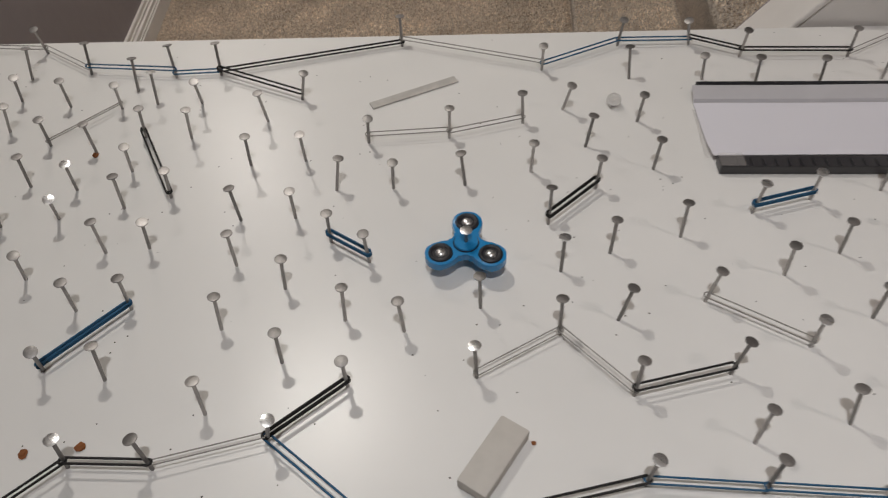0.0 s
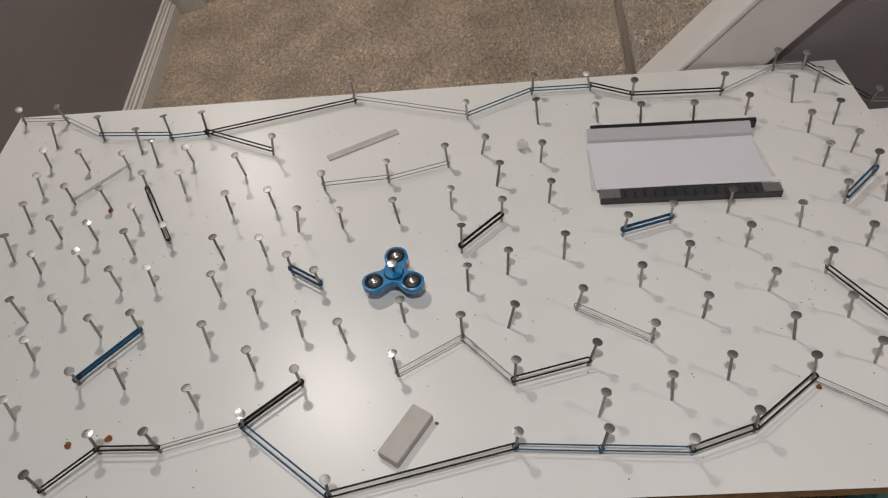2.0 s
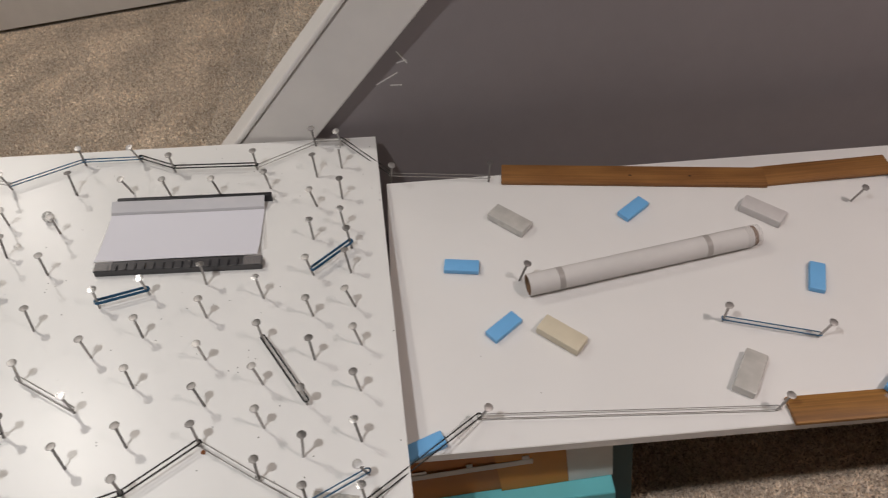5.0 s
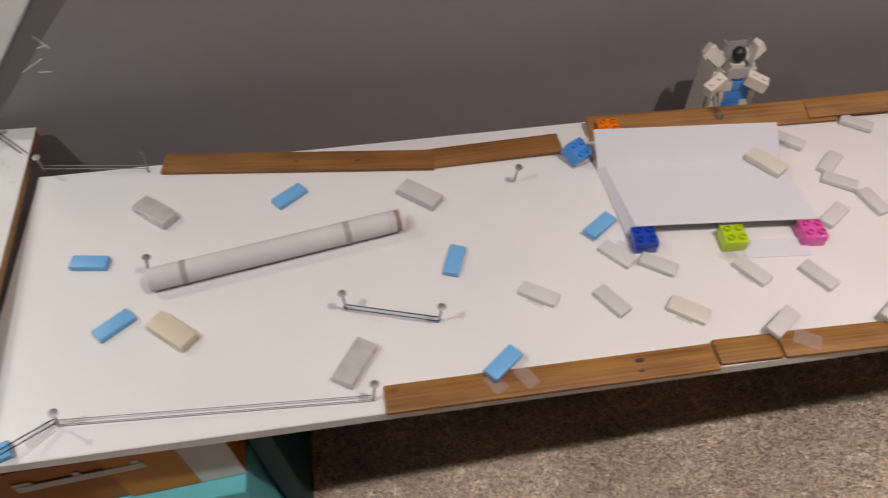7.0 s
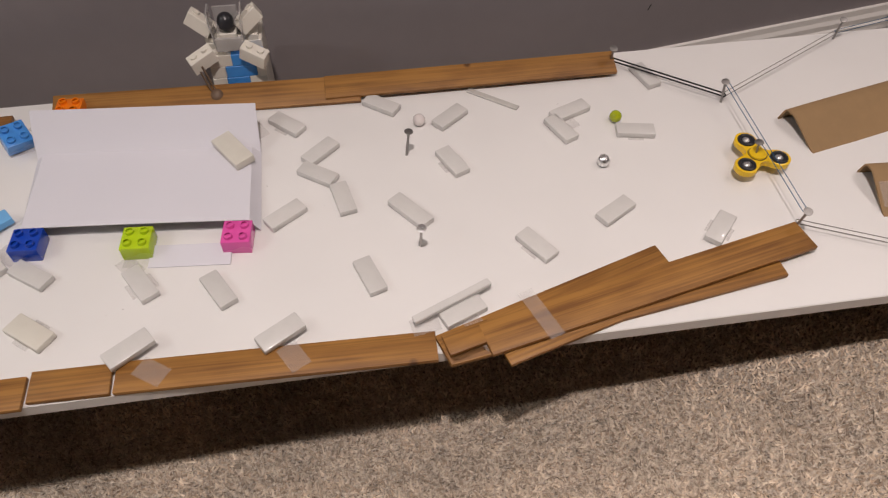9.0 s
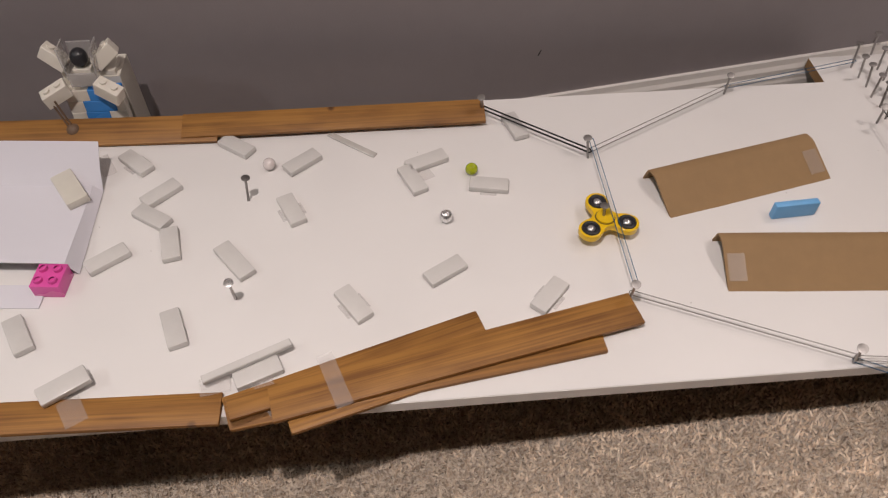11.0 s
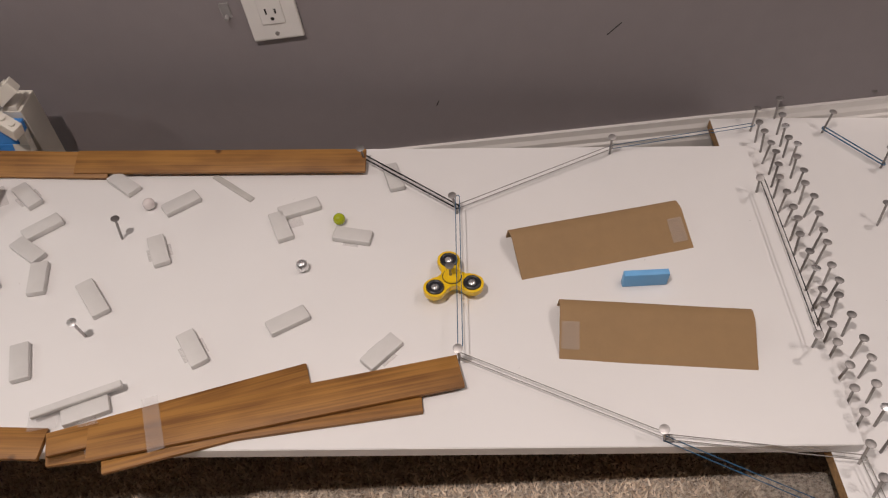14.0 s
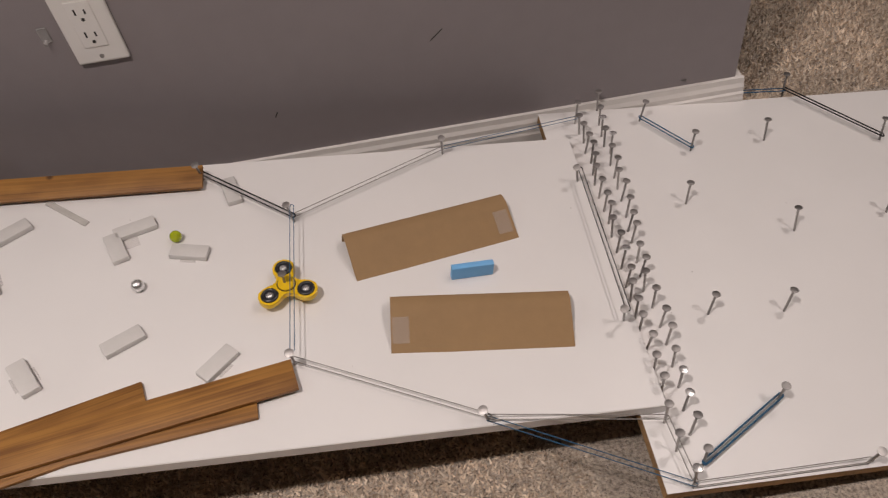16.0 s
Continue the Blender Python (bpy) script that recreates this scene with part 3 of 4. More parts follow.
PINS_A += [
    (-0.980, -0.617, -3, 3), (-0.305, -0.117, -4, -3), (-0.308, -0.061, 0, -5), (-0.183, -0.066, -1, -1), (-0.160, -0.111, -4, -5), (-0.233, -0.118, -6, -6),
    (-0.232, -0.294, 0, 2), (-0.364, -0.322, 3, -1), (-0.304, -0.305, -2, -4), (-0.225, -0.350, -2, 0), (-0.300, -0.375, -1, 2), (-0.095, -0.016, -3, -4),
    (-0.053, -0.018, -7, -11), (-0.054, -0.073, -2, 4), (-0.091, -0.091, -4, 9), (-0.053, -0.143, -1, 2), (-0.090, -0.156, -7, -4), (-0.050, -0.200, -3, -4),
    (-0.093, -0.223, -2, 1), (-0.040, -0.244, -4, 1), (-0.091, -0.290, -7, -1), (-0.041, -0.290, -6, 8),
]
PINS_A += [
    (-0.155, -0.324, -5, 4), (-0.036, -0.349, -11, 1), (-0.090, -0.359, -5, -1), (-0.149, -0.395, -3, 1), (-0.218, -0.416, -2, -3), (-0.211, -0.481, -7, 4),
    (-0.086, -0.427, -3, 5), (-0.029, -0.410, -8, 1), (-0.146, -0.457, -7, 1), (-0.093, -0.489, -3, -1), (-0.031, -0.476, -6, 2), (-0.141, -0.515, -4, 2),
    (-0.031, -0.542, -6, 7), (-0.095, -0.555, 3, 6), (-0.209, -0.532, -4, 7), (-0.141, -0.579, 0, 6), (-0.087, -0.614, -3, 8), (-0.024, -0.582, -10, -6),
    (-0.026, -0.618, -4, 7), (-0.357, -0.400, -2, 0), (-0.298, -0.448, 0, 2), (-0.291, -0.526, -2, 6),
]
PINS_A += [
    (-0.352, -0.546, -3, 7), (-0.282, -0.585, -2, 3), (-0.346, -0.605, -4, -3), (-0.359, -0.476, -1, -2),
]

BANDS_A = [
    (82, 0, "white"), (0, 2, "white"), (2, 5, "blue"), (5, 6, "blue"), (6, 51, "black"), (6, 7, "black"), (51, 52, "white"), (52, 67, "blue"),
    (67, 69, "blue"), (69, 90, "black"), (90, 91, "black"), (91, 99, "white"), (99, 100, "white"), (11, 16, "white"), (12, 19, "black"), (23, 56, "white"),
    (56, 55, "white"), (29, 30, "blue"), (39, 40, "blue"), (60, 61, "black"), (45, 47, "black"), (47, 50, "blue"), (50, 80, "black"), (80, 81, "blue"),
    (81, 134, "blue"), (134, 133, "black"), (133, 124, "black"), (124, 125, "white"), (125, 126, "white"), (126, 127, "blue"), (47, 49, "white"), (49, 48, "black"),
    (48, 88, "black"), (74, 73, "white"), (73, 76, "white"), (76, 78, "black"), (77, 135, "white"), (95, 96, "blue"), (108, 107, "blue"), (113, 119, "black"),
]

PINS_B = []
PINS_B += [
    (-2.103, 0.009, 4, -9), (-1.952, -0.013, 2, 2), (-1.933, -0.211, 9, -2), (-1.423, -0.113, 3, -10), (-1.658, -0.437, 4, -2), (-2.011, -0.415, 10, -6),
    (-1.680, -0.305, -2, -3), (-1.568, -0.341, 4, -5), (-0.844, -0.166, 4, 0), (-0.846, -0.314, 1, -7), (-0.540, -0.030, -4, -10), (-0.414, -0.126, -7, -4),
    (-0.196, -0.014, -4, -8), (-0.415, -0.350, -3, -9), (-0.205, -0.449, -10, -6), (-0.010, -0.092, -10, -10), (-0.015, -0.337, -10, -8),
]

PINS_C = []
PINS_C += [
    (0.054, -0.029, 0, 6), (0.054, -0.054, -6, 0), (0.056, -0.075, -6, 2), (0.052, -0.099, 0, 1), (0.055, -0.121, -1, 6), (0.051, -0.146, -1, 6),
    (0.048, -0.167, -4, 2), (0.047, -0.194, -2, 1), (0.047, -0.220, -2, 0), (0.047, -0.244, -2, 5), (0.044, -0.269, -5, 3), (0.043, -0.297, -1, 3),
    (0.041, -0.325, 0, 5), (0.038, -0.356, 0, 4), (0.037, -0.378, -4, 4), (0.035, -0.405, -3, 4), (0.034, -0.425, -4, 0), (0.033, -0.454, 0, 0),
    (0.032, -0.485, -4, 3), (0.032, -0.513, -4, 3), (0.024, -0.549, -3, 4), (0.026, -0.584, -5, 4),
]
PINS_C += [
    (0.098, -0.001, -5, 0), (0.091, -0.037, -5, -1), (0.088, -0.063, -5, 1), (0.085, -0.087, -5, 0), (0.090, -0.103, -2, 3), (0.083, -0.129, -4, 3),
    (0.081, -0.156, -1, 3), (0.079, -0.179, -5, 2), (0.078, -0.203, 0, 2), (0.075, -0.235, -1, 3), (0.070, -0.261, 0, 1), (0.068, -0.283, 0, 3),
    (0.065, -0.317, -4, 1), (0.062, -0.341, 0, 2), (0.059, -0.365, -5, 5), (0.062, -0.392, -3, 4), (0.062, -0.422, -1, 2), (0.061, -0.448, -1, 3),
    (0.058, -0.479, -5, 2), (0.056, -0.507, -4, 2), (0.051, -0.537, -2, 3), (0.048, -0.567, 0, 5),
]
PINS_C += [
    (0.159, -0.034, 2, 1), (0.217, -0.110, -3, 0), (0.170, -0.219, -2, 5), (0.342, -0.100, -5, 6), (0.305, -0.287, -4, 11), (0.130, -0.410, 0, 3),
    (0.049, -0.604, -4, 3), (0.030, -0.626, -4, 6), (0.240, 0.014, -1, 2), (0.423, 0.009, -6, 3), (0.528, -0.119, -4, 8), (0.167, -0.537, -6, -3),
    (0.230, -0.417, 1, 5), (0.234, -0.624, -5, -4), (0.456, -0.268, -6, 5),
]



# ---- nails ----
NAIL = 0.039


def nail_thing(m, bright, group):
    root = thing("nail", m, "flat-headed steel nail standing in the board, lamp glint painted on its head" if bright else "dull grey flat-headed steel nail standing in the board", "nail", group)
    part("shank", add_rod(bmesh.new(), (0, 0, -0.008), (0, 0, NAIL - 0.0006), 0.0016, sides=10), STEEL, root, smooth=True)
    g = bmesh.new()
    add_rod(g, (0, 0, NAIL - 0.0007), (0, 0, NAIL + 0.0001), 0.0053, 0.0054, 20)
    add_rod(g, (0, 0, NAIL + 0.0001), (0, 0, NAIL + 0.0005), 0.0053, 0.0034, 20)
    add_rod(g, (0, 0, NAIL - 0.0024), (0, 0, NAIL - 0.0007), 0.0016, 0.0030, 12)
    # brighter metal puts a lamp reflection into the colour of some heads
    part("nail_head", g, BRIGHT_STEEL if bright else STEEL, root, smooth=True)
    return root


def leaning(board_pose, u, v, lu, lv):
    d = Vector((lu / 1000, lv / 1000, NAIL)).normalized()
    return board_pose @ Matrix.Translation((u, v, 0)) @ Vector((0, 0, 1)).rotation_difference(d).to_matrix().to_4x4()


pick = random.Random(4)
for pins, board_pose, group, share in ((PINS_A, BOARD_A, "nails in the upper board", 0.10), (PINS_B, BOARD_B, "nails in the middle board", 0.15), (PINS_C, BOARD_C, "nails in the lower board", 0.06)):
    models = {}
    for row in pins:
        # a random share of the heads gets the painted glint
        bright = pick.random() < share
        m = leaning(board_pose, *row)
        if bright in models:
            copy_thing(models[bright], m)
        else:
            models[bright] = nail_thing(m, bright, group)


# ---- elastic bands ----
def band(board_pose, a, b, colour, height, group, thick=None, height_b=None, turns=1):
    """A hair elastic stretched round two nails, as a closed loop of several turns."""
    a, b = Vector((a[0], a[1], 0)), Vector((b[0], b[1], 0))
    d = (b - a).normalized()
    side = Vector((-d.y, d.x, 0))
    zb = height if height_b is None else height_b
    r = 0.0026
    g = bmesh.new()
    thick = thick or {"white": 0.0006, "blue": 0.0009, "black": 0.0011}[colour]
    span = (b - a).length
    for turn in range(turns):
        path, lift = [], 0.0026 * turn
        for centre, z, start in ((b, zb, -90), (a, height, 90)):
            for k in range(7):
                t = radians(start + 30 * k)
                path.append(centre + r * (math.cos(t) * d + math.sin(t) * side) + Vector((0, 0, z + lift + (0.0012 if (start + 30 * k) > 60 and (start + 30 * k) < 220 else 0))))
        add_sweep(g, path, thick, 6)
    label = {"white": "pale thin elastic band stretched between two nails", "blue": "blue elastic band stretched between two nails", "black": "black elastic band stretched between two nails"}[colour]
    return solid("elastic_band", g, ELASTICS[colour], board_pose, label, "elastic band", group, smooth=True)


BUNDLES = ((12, 19), (29, 30), (39, 40), (60, 61), (95, 96), (108, 107), (45, 47))
for i, j, colour in BANDS_A:
    bundle = (i, j) in BUNDLES
    h = pick.uniform(0.006, 0.012)
    band(BOARD_A, PINS_A[i], PINS_A[j], colour, h, "bands on the upper board", 0.0010 if bundle else None, turns=2 if bundle else 1)


# ---- dominoes ----
def domino(board_pose, u, v, angle, mat, label, h=0.0, size=(0.049, 0.0208, 0.0085), tilt=0.0, roll=0.0, name="domino"):
    a, b, c = size
    g = add_box(bmesh.new(), -a / 2, a / 2, -b / 2, b / 2, 0, c, 0.0016, 2)
    return solid(name, g, mat, board_pose @ pose(u, v, h, roll, tilt, angle), label, "domino", "dominoes on the board", smooth=True)


BIG = (0.062, 0.027, 0.013)
for u, v, angle in ((-1.435, -0.321, -35), (-1.346, -0.345, -60), (-1.317, -0.272, -52), (-1.268, -0.297, -36), (-0.866, -0.071, -38), (-0.99, -0.092, -44), (-0.78, -0.108, 38),
                    (-0.642, -0.151, -67), (-0.548, -0.168, -11), (-0.5, -0.062, -74), (-0.950, -0.149, 42), (-0.955, -0.188, -36), (-0.927, -0.2325, -78), (-0.79, -0.19, -66), (-0.995, -0.249, 35)):
    domino(BOARD_B, u, v, angle, WHITE_PLASTIC, "milky white plastic domino taped flat to the board")
for u, v, angle in ((-0.906, -0.351, -71), (-0.717, -0.335, -57), (-0.614, -0.298, 31), (-0.503, -0.3415, 47), (-1.067, -0.346, -60), (-1.15, -0.326, -58)):
    domino(BOARD_B, u, v, angle, WHITE_PLASTIC, "milky white plastic domino taped flat to the board")
domino(BOARD_B, -0.622, -0.119, 22, WHITE_PLASTIC, "milky white plastic domino laid against another", size=(0.054, 0.0208, 0.0085))
domino(BOARD_B, -1.151, -0.412, 35, WHITE_PLASTIC, "milky white domino propped on a lath", h=0.0075, roll=6)
domino(BOARD_B, -1.002, -0.415, 32, WHITE_PLASTIC, "milky white domino propped on a lath", h=0.0075, roll=6)
domino(BOARD_B, -0.814, -0.412, 22, WHITE_PLASTIC, "milky white domino taped beside a lath", h=0.0)
for u, v, angle, mat, label in ((-1.932, -0.104, -43, CLEAR_PLASTIC, "scuffed frosted plastic block"), (-1.893, -0.310, -42, BEIGE_PLASTIC, "beige plastic block with a rounded end"), (-1.563, -0.125, -42, STAINED_PLASTIC, "pale plastic block with a violet ink stain"),
                                (-1.675, -0.388, 56, CLEAR_PLASTIC, "scuffed frosted plastic block"), (-0.851, -0.2635, -53, WHITE_PLASTIC, "white plastic block lying on the board"), (-1.255, -0.373, -38, CREAM_PLASTIC, "cream coloured plastic domino on the board")):
    domino(BOARD_B, u, v, angle, mat, label, size=BIG if u < -1.5 else (0.050 if u < -1 else 0.058, 0.0245 if u < -1 else 0.021, 0.0085), name="plastic_block")
domino(BOARD_B, -1.054, -0.146, -57, CREAM_PLASTIC, "cream plastic block lying on the paper", h=0.0125, size=(0.058, 0.026, 0.011), roll=4, name="plastic_block")
for u, v, angle, h in ((-2.010, -0.182, -9, 0), (-1.965, -0.289, 38, 0), (-1.747, -0.098, 37, 0), (-1.533, -0.250, 68, 0), (-1.326, -0.222, 36, 0.004)):
    domino(BOARD_B, u, v, angle, BLUE_PLASTIC, "sky blue plastic domino lying flat", h)
domino(BOARD_B, -1.502, -0.418, 39, BLUE_PLASTIC, "sky blue domino propped on a lath", 0.0075)
domino(BOARD_B, -2.078, -0.447, 21, BLUE_PLASTIC, "sky blue domino bridging two boards", 0.0, tilt=0)
domino(BOARD_B, -0.190, -0.2445, 3, BLUE_PLASTIC, "sky blue domino standing on its long edge", 0.0, size=(0.055, 0.009, 0.022))
domino(BOARD_A, -0.6205, -0.5745, 56, ERASER, "grey eraser-like plastic block", 0.0, size=(0.062, 0.0245, 0.012), name="plastic_block")


# ---- wooden laths ----
def lath(u, v, angle, length, width, h, mat=LATH_WOOD, thick=0.006, tilt=0.0, roll=0.0, label="flat brown cedar lath with worn rounded ends", knots=()):
    g = add_box(bmesh.new(), -length / 2, length / 2, -width / 2, width / 2, 0, thick, 0.0011, 2)
    # worn corners and a slightly bowed edge
    for vert in g.verts:
        s = vert.co.x / (length / 2)
        vert.co.y += 0.0012 * math.sin(3.1 * s + 7 * u) + (0.0016 * math.sin(19 * v) if s > 0.97 else 0)
        if abs(s) > 0.985 and abs(vert.co.y) > width * 0.4:
            vert.co.x *= 0.994
    ob = solid("wooden_lath", g, mat, BOARD_B @ pose(u, v, h, roll, tilt, angle), label, "lath", "laths along the board", smooth=True)
    for x, y, r in knots:
        k = add_rod(bmesh.new(), (0, 0, 0), (0, 0, 0.0003), r, r * 0.8, 14)
        part("knot", k, KNOT_WOOD, ob, "dark knot", m=Matrix.Translation((x, y, thick)) @ Matrix.Diagonal((1.5, 0.75, 1, 1)))
    return ob


lath(-1.731, -0.027, -7.2, 0.405, 0.040, 0, DARK_LATH_WOOD, knots=((0.087, -0.002, 0.0020), (-0.004, -0.002, 0.0020)))
lath(-1.440, -0.048, 0.8, 0.205, 0.039, 0.0015, DARK_LATH_WOOD, tilt=-1.2, knots=((-0.104, 0.003, 0.0026),))
lath(-1.09, -0.034, -1.8, 0.40, 0.040, 0.0072, roll=20)
lath(-0.738, -0.0355, 0, 0.402, 0.036, 0.0105, roll=15)
lath(-1.446, -0.4405, 0, 0.400, 0.036, 0, knots=((0.106, 0.005, 0.0042), (0.104, -0.009, 0.0024)))
lath(-1.205, -0.4385, 0, 0.078, 0.034, 0)
lath(-1.005, -0.4440, -1.6, 0.318, 0.035, 0)
lath(-0.712, -0.4130, 17.8, 0.275, 0.038, 0)
lath(-0.647, -0.4317, 8.7, 0.386, 0.024, 0.0, label="narrow brown cedar lath under others")
lath(-0.6995, -0.4469, 16.3, 0.17, 0.022, 0.0, thick=0.0055, label="short brown cedar lath under others")
lath(-0.607, -0.4095, 12.4, 0.395, 0.040, 0.0064)
lath(-0.814, -0.447, 14, 0.052, 0.025, 0.0062, label="broken stub of cedar lath")


# ---- sticky tape ----
def tape(board_pose, u, v, angle, length, width, h, roll=0.0, tilt=0.0):
    g = bmesh.new()
    add_box(g, -length / 2, length / 2, -width / 2, width / 2, 0, 0.0002)
    ob = solid("sticky_tape", g, TAPE, board_pose @ pose(u, v, h, roll, tilt, angle), "clear crinkled strip of sticky tape", "tape", "pieces of tape")
    return ob


for u, v, angle, ln, wd, h in ((-0.736, -0.431, -70, 0.064, 0.017, 0.0128), (-0.800, -0.440, -62, 0.045, 0.019, 0.0066), (-1.128, -0.438, -35, 0.032, 0.022, 0.0064), (-0.990, -0.441, -60, 0.032, 0.022, 0.0064),
                               (-1.478, -0.437, -60, 0.03, 0.018, 0.0064), (-1.515, -0.440, -60, 0.026, 0.018, 0.0064), (-0.855, -0.424, 10, 0.03, 0.02, 0.0066), (-1.03, -0.09, -60, 0.04, 0.018, 0.0006),
                               (-1.315, -0.085, 20, 0.04, 0.02, 0.0005), (-1.165, -0.298, -50, 0.03, 0.02, 0.0005), (-1.30, -0.262, -40, 0.03, 0.02, 0.0005),
                               (-0.632, -0.138, 22, 0.030, 0.026, 0.0005), (-2.03, -0.425, 40, 0.03, 0.016, 0.0005),
                               (-0.548, -0.168, -11, 0.020, 0.029, 0.0005), (-0.717, -0.335, -57, 0.022, 0.029, 0.0005), (-0.503, -0.3415, 47, 0.020, 0.029, 0.0005), (-0.790, -0.190, -66, 0.020, 0.030, 0.0005), (-0.990, -0.092, -44, 0.020, 0.029, 0.0005), (-1.435, -0.321, -35, 0.022, 0.030, 0.0005), (-1.255, -0.373, -38, 0.020, 0.033, 0.0005), (-1.150, -0.326, -58, 0.022, 0.030, 0.0005), (-1.290, -0.066, -30, 0.036, 0.022, 0.0135), (-1.156, -0.292, -5, 0.034, 0.016, 0.0008)):
    tape(BOARD_B, u, v, angle, ln, wd, h)
bm = bmesh.new()
add_box(bm, -0.038, 0.038, -0.0045, 0.0045, 0, 0.0025, 0.0008)
solid("plastic_strip", bm, CLEAR_PLASTIC, BOARD_B @ pose(-0.717, -0.077, 0, 0, 0, -38), "thin frosted plastic strip", "plastic strip", "plastic strips")
bm = add_box(bmesh.new(), -0.047, 0.047, -0.0045, 0.0045, 0, 0.006, 0.001)
solid("plastic_strip", bm, WHITE_PLASTIC, BOARD_B @ pose(-0.824, -0.402, 0.0088, 0, 0, 23.5), "white plastic strip laid over a domino", "plastic strip", "plastic strips")
bm = add_box(bmesh.new(), -0.054, 0.054, -0.0062, 0.0062, 0, 0.0022, 0.0008)
solid("plastic_strip", bm, CLEAR_PLASTIC, BOARD_A @ pose(-0.693, -0.121, 0, 0, 0, 27), "frosted translucent plastic strip", "plastic strip", "plastic strips")


# ---- toy building bricks ----
def toy_brick(m, mat, label):
    root = thing("toy_brick", m, label, "toy brick", "toy bricks")
    g = add_box(bmesh.new(), -0.016, 0.016, -0.016, 0.016, 0, 0.0192, 0.0008, 2)
    part("brick_body", g, mat, root, smooth=True)
    for x in (-0.008, 0.008):
        for y in (-0.008, 0.008):
            g = bmesh.new()
            ring = [Vector((x + 0.0039 * math.cos(a), y + 0.0039 * math.sin(a), 0.0226)) for a in (2 * math.pi * k / 18 for k in range(18))]
            add_rod(g, (x, y, 0.0190), (x, y, 0.0226), 0.0048, sides=18, caps=False)
            add_sweep(g, ring, 0.0009, 6)
            add_rod(g, (x, y, 0.0205), (x, y, 0.0208), 0.0032, sides=14)
            part("stud", g, mat, root, smooth=True)
    return root


toy_brick(BOARD_B @ pose(-1.276, -0.257, 0, 0, 0, -4), BRICK_BLUE, "dark blue two-by-two toy brick holding the paper")
toy_brick(BOARD_B @ pose(-1.156, -0.272, 0, 0, 0, -4), BRICK_LIME, "lime green two-by-two toy brick holding the paper")
toy_brick(BOARD_B @ pose(-1.047, -0.279, 0, 0, 0, -6), BRICK_PINK, "pink two-by-two toy brick holding the paper")
toy_brick(BOARD_B @ pose(-1.325, -0.080, 0.0075, 22, 8, 35), BRICK_SKY, "light blue toy brick leaning on a lath")
toy_brick(BOARD_B @ pose(-1.262, -0.042, 0.0061, 0, 0, -4), BRICK_ORANGE, "orange toy brick behind a lath")


# ---- paper ramps ----
def sheet(name, m, profile, x0, x1, mat, label, skew=0.0, thick=0.0004, taper=0.0, fold=0.0):
    """A bent sheet: a profile of y and z, drawn out along x. fold: how far in from the ends the front part drops to the board."""
    g = bmesh.new()
    steps = 10
    stations = [i / steps for i in range(steps + 1)]
    if fold:
        f = fold / (x1 - x0)
        stations = sorted(stations + [f * 0.35, f, 1 - f, 1 - f * 0.35])
    grid = []
    y_far, y_near = profile[0][0], profile[-1][0]
    for s in stations:
        drop = max(0.1, min(1.0, min(s, 1 - s) * (x1 - x0) / fold)) if fold else 1.0
        grid.append([g.verts.new((x0 + s * (x1 - x0) + taper * (1 - s) * (y - y_far) / (y_near - y_far), y + skew * (s - 0.5), z * (drop if k > 2 else 1) + 0.0004 * math.sin(5 * s + 30 * y))) for k, (y, z) in enumerate(profile)])
    for i in range(len(stations) - 1):
        for k in range(len(profile) - 1):
            g.faces.new((grid[i][k], grid[i + 1][k], grid[i + 1][k + 1], grid[i][k + 1]))
    bmesh.ops.recalc_face_normals(g, faces=g.faces)
    bmesh.ops.solidify(g, geom=list(g.faces), thickness=thick)
    bmesh.ops.recalc_face_normals(g, faces=g.faces)
    ob = solid(name, g, mat, m, label, "paper" if mat is PAPER else "cardboard", smooth=True)
    ob.data.set_sharp_from_angle(angle=radians(28))
    return ob


sheet("paper_ramp", BOARD_B @ pose(-1.160, -0.003, 0), [(-0.078, 0.045), (-0.095, 0.031), (-0.108, 0.018), (-0.120, 0.0105), (-0.15, 0.0115), (-0.19, 0.0155), (-0.25, 0.0206)], -0.137, 0.137, PAPER, "folded white paper sheet forming a ramp on toy bricks", skew=-0.026, taper=0.004, fold=0.010)

bm = add_box(bmesh.new(), -0.045, 0.045, -0.015, 0.015, 0, 0.0012, 0.0003)
solid("paper_strip", bm, PAPER, BOARD_B @ pose(-1.100, -0.291, 0.0012, 4, 0, -5), "narrow white paper strip between two toy bricks", "paper")

# paper trough on the upper board, held by two black comb strips
trough = thing("paper_trough", BOARD_A @ pose(-0.268, 0, 0, 0, 0, -1.2), "white paper trough folded between two black strips", "paper")
# the back flap is the same paper, its shade painted in as grey
for name, prof, mat, text in (("paper_bed", [(-0.1555, 0.0024), (-0.18, 0.0018), (-0.225, 0.004), (-0.252, 0.010)], PAPER, ""), ("back_flap", [(-0.1375, 0.0135), (-0.1385, 0.0138), (-0.1530, 0.0062), (-0.1552, 0.0028)], SHADED_PAPER, "turned-up paper edge, greyed as if shaded")):
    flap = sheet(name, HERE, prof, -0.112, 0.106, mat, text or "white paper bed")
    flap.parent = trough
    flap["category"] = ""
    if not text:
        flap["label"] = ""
for x, y, ang in ((-0.113, -0.205, 88), (0.109, -0.195, 97)):
    part("edge_tape", add_box(bmesh.new(), -0.04, 0.04, -0.0025, 0.0025, 0.0008, 0.0011), TAPE, trough, "clear tape", m=pose(x, y, 0, 0, 0, ang))


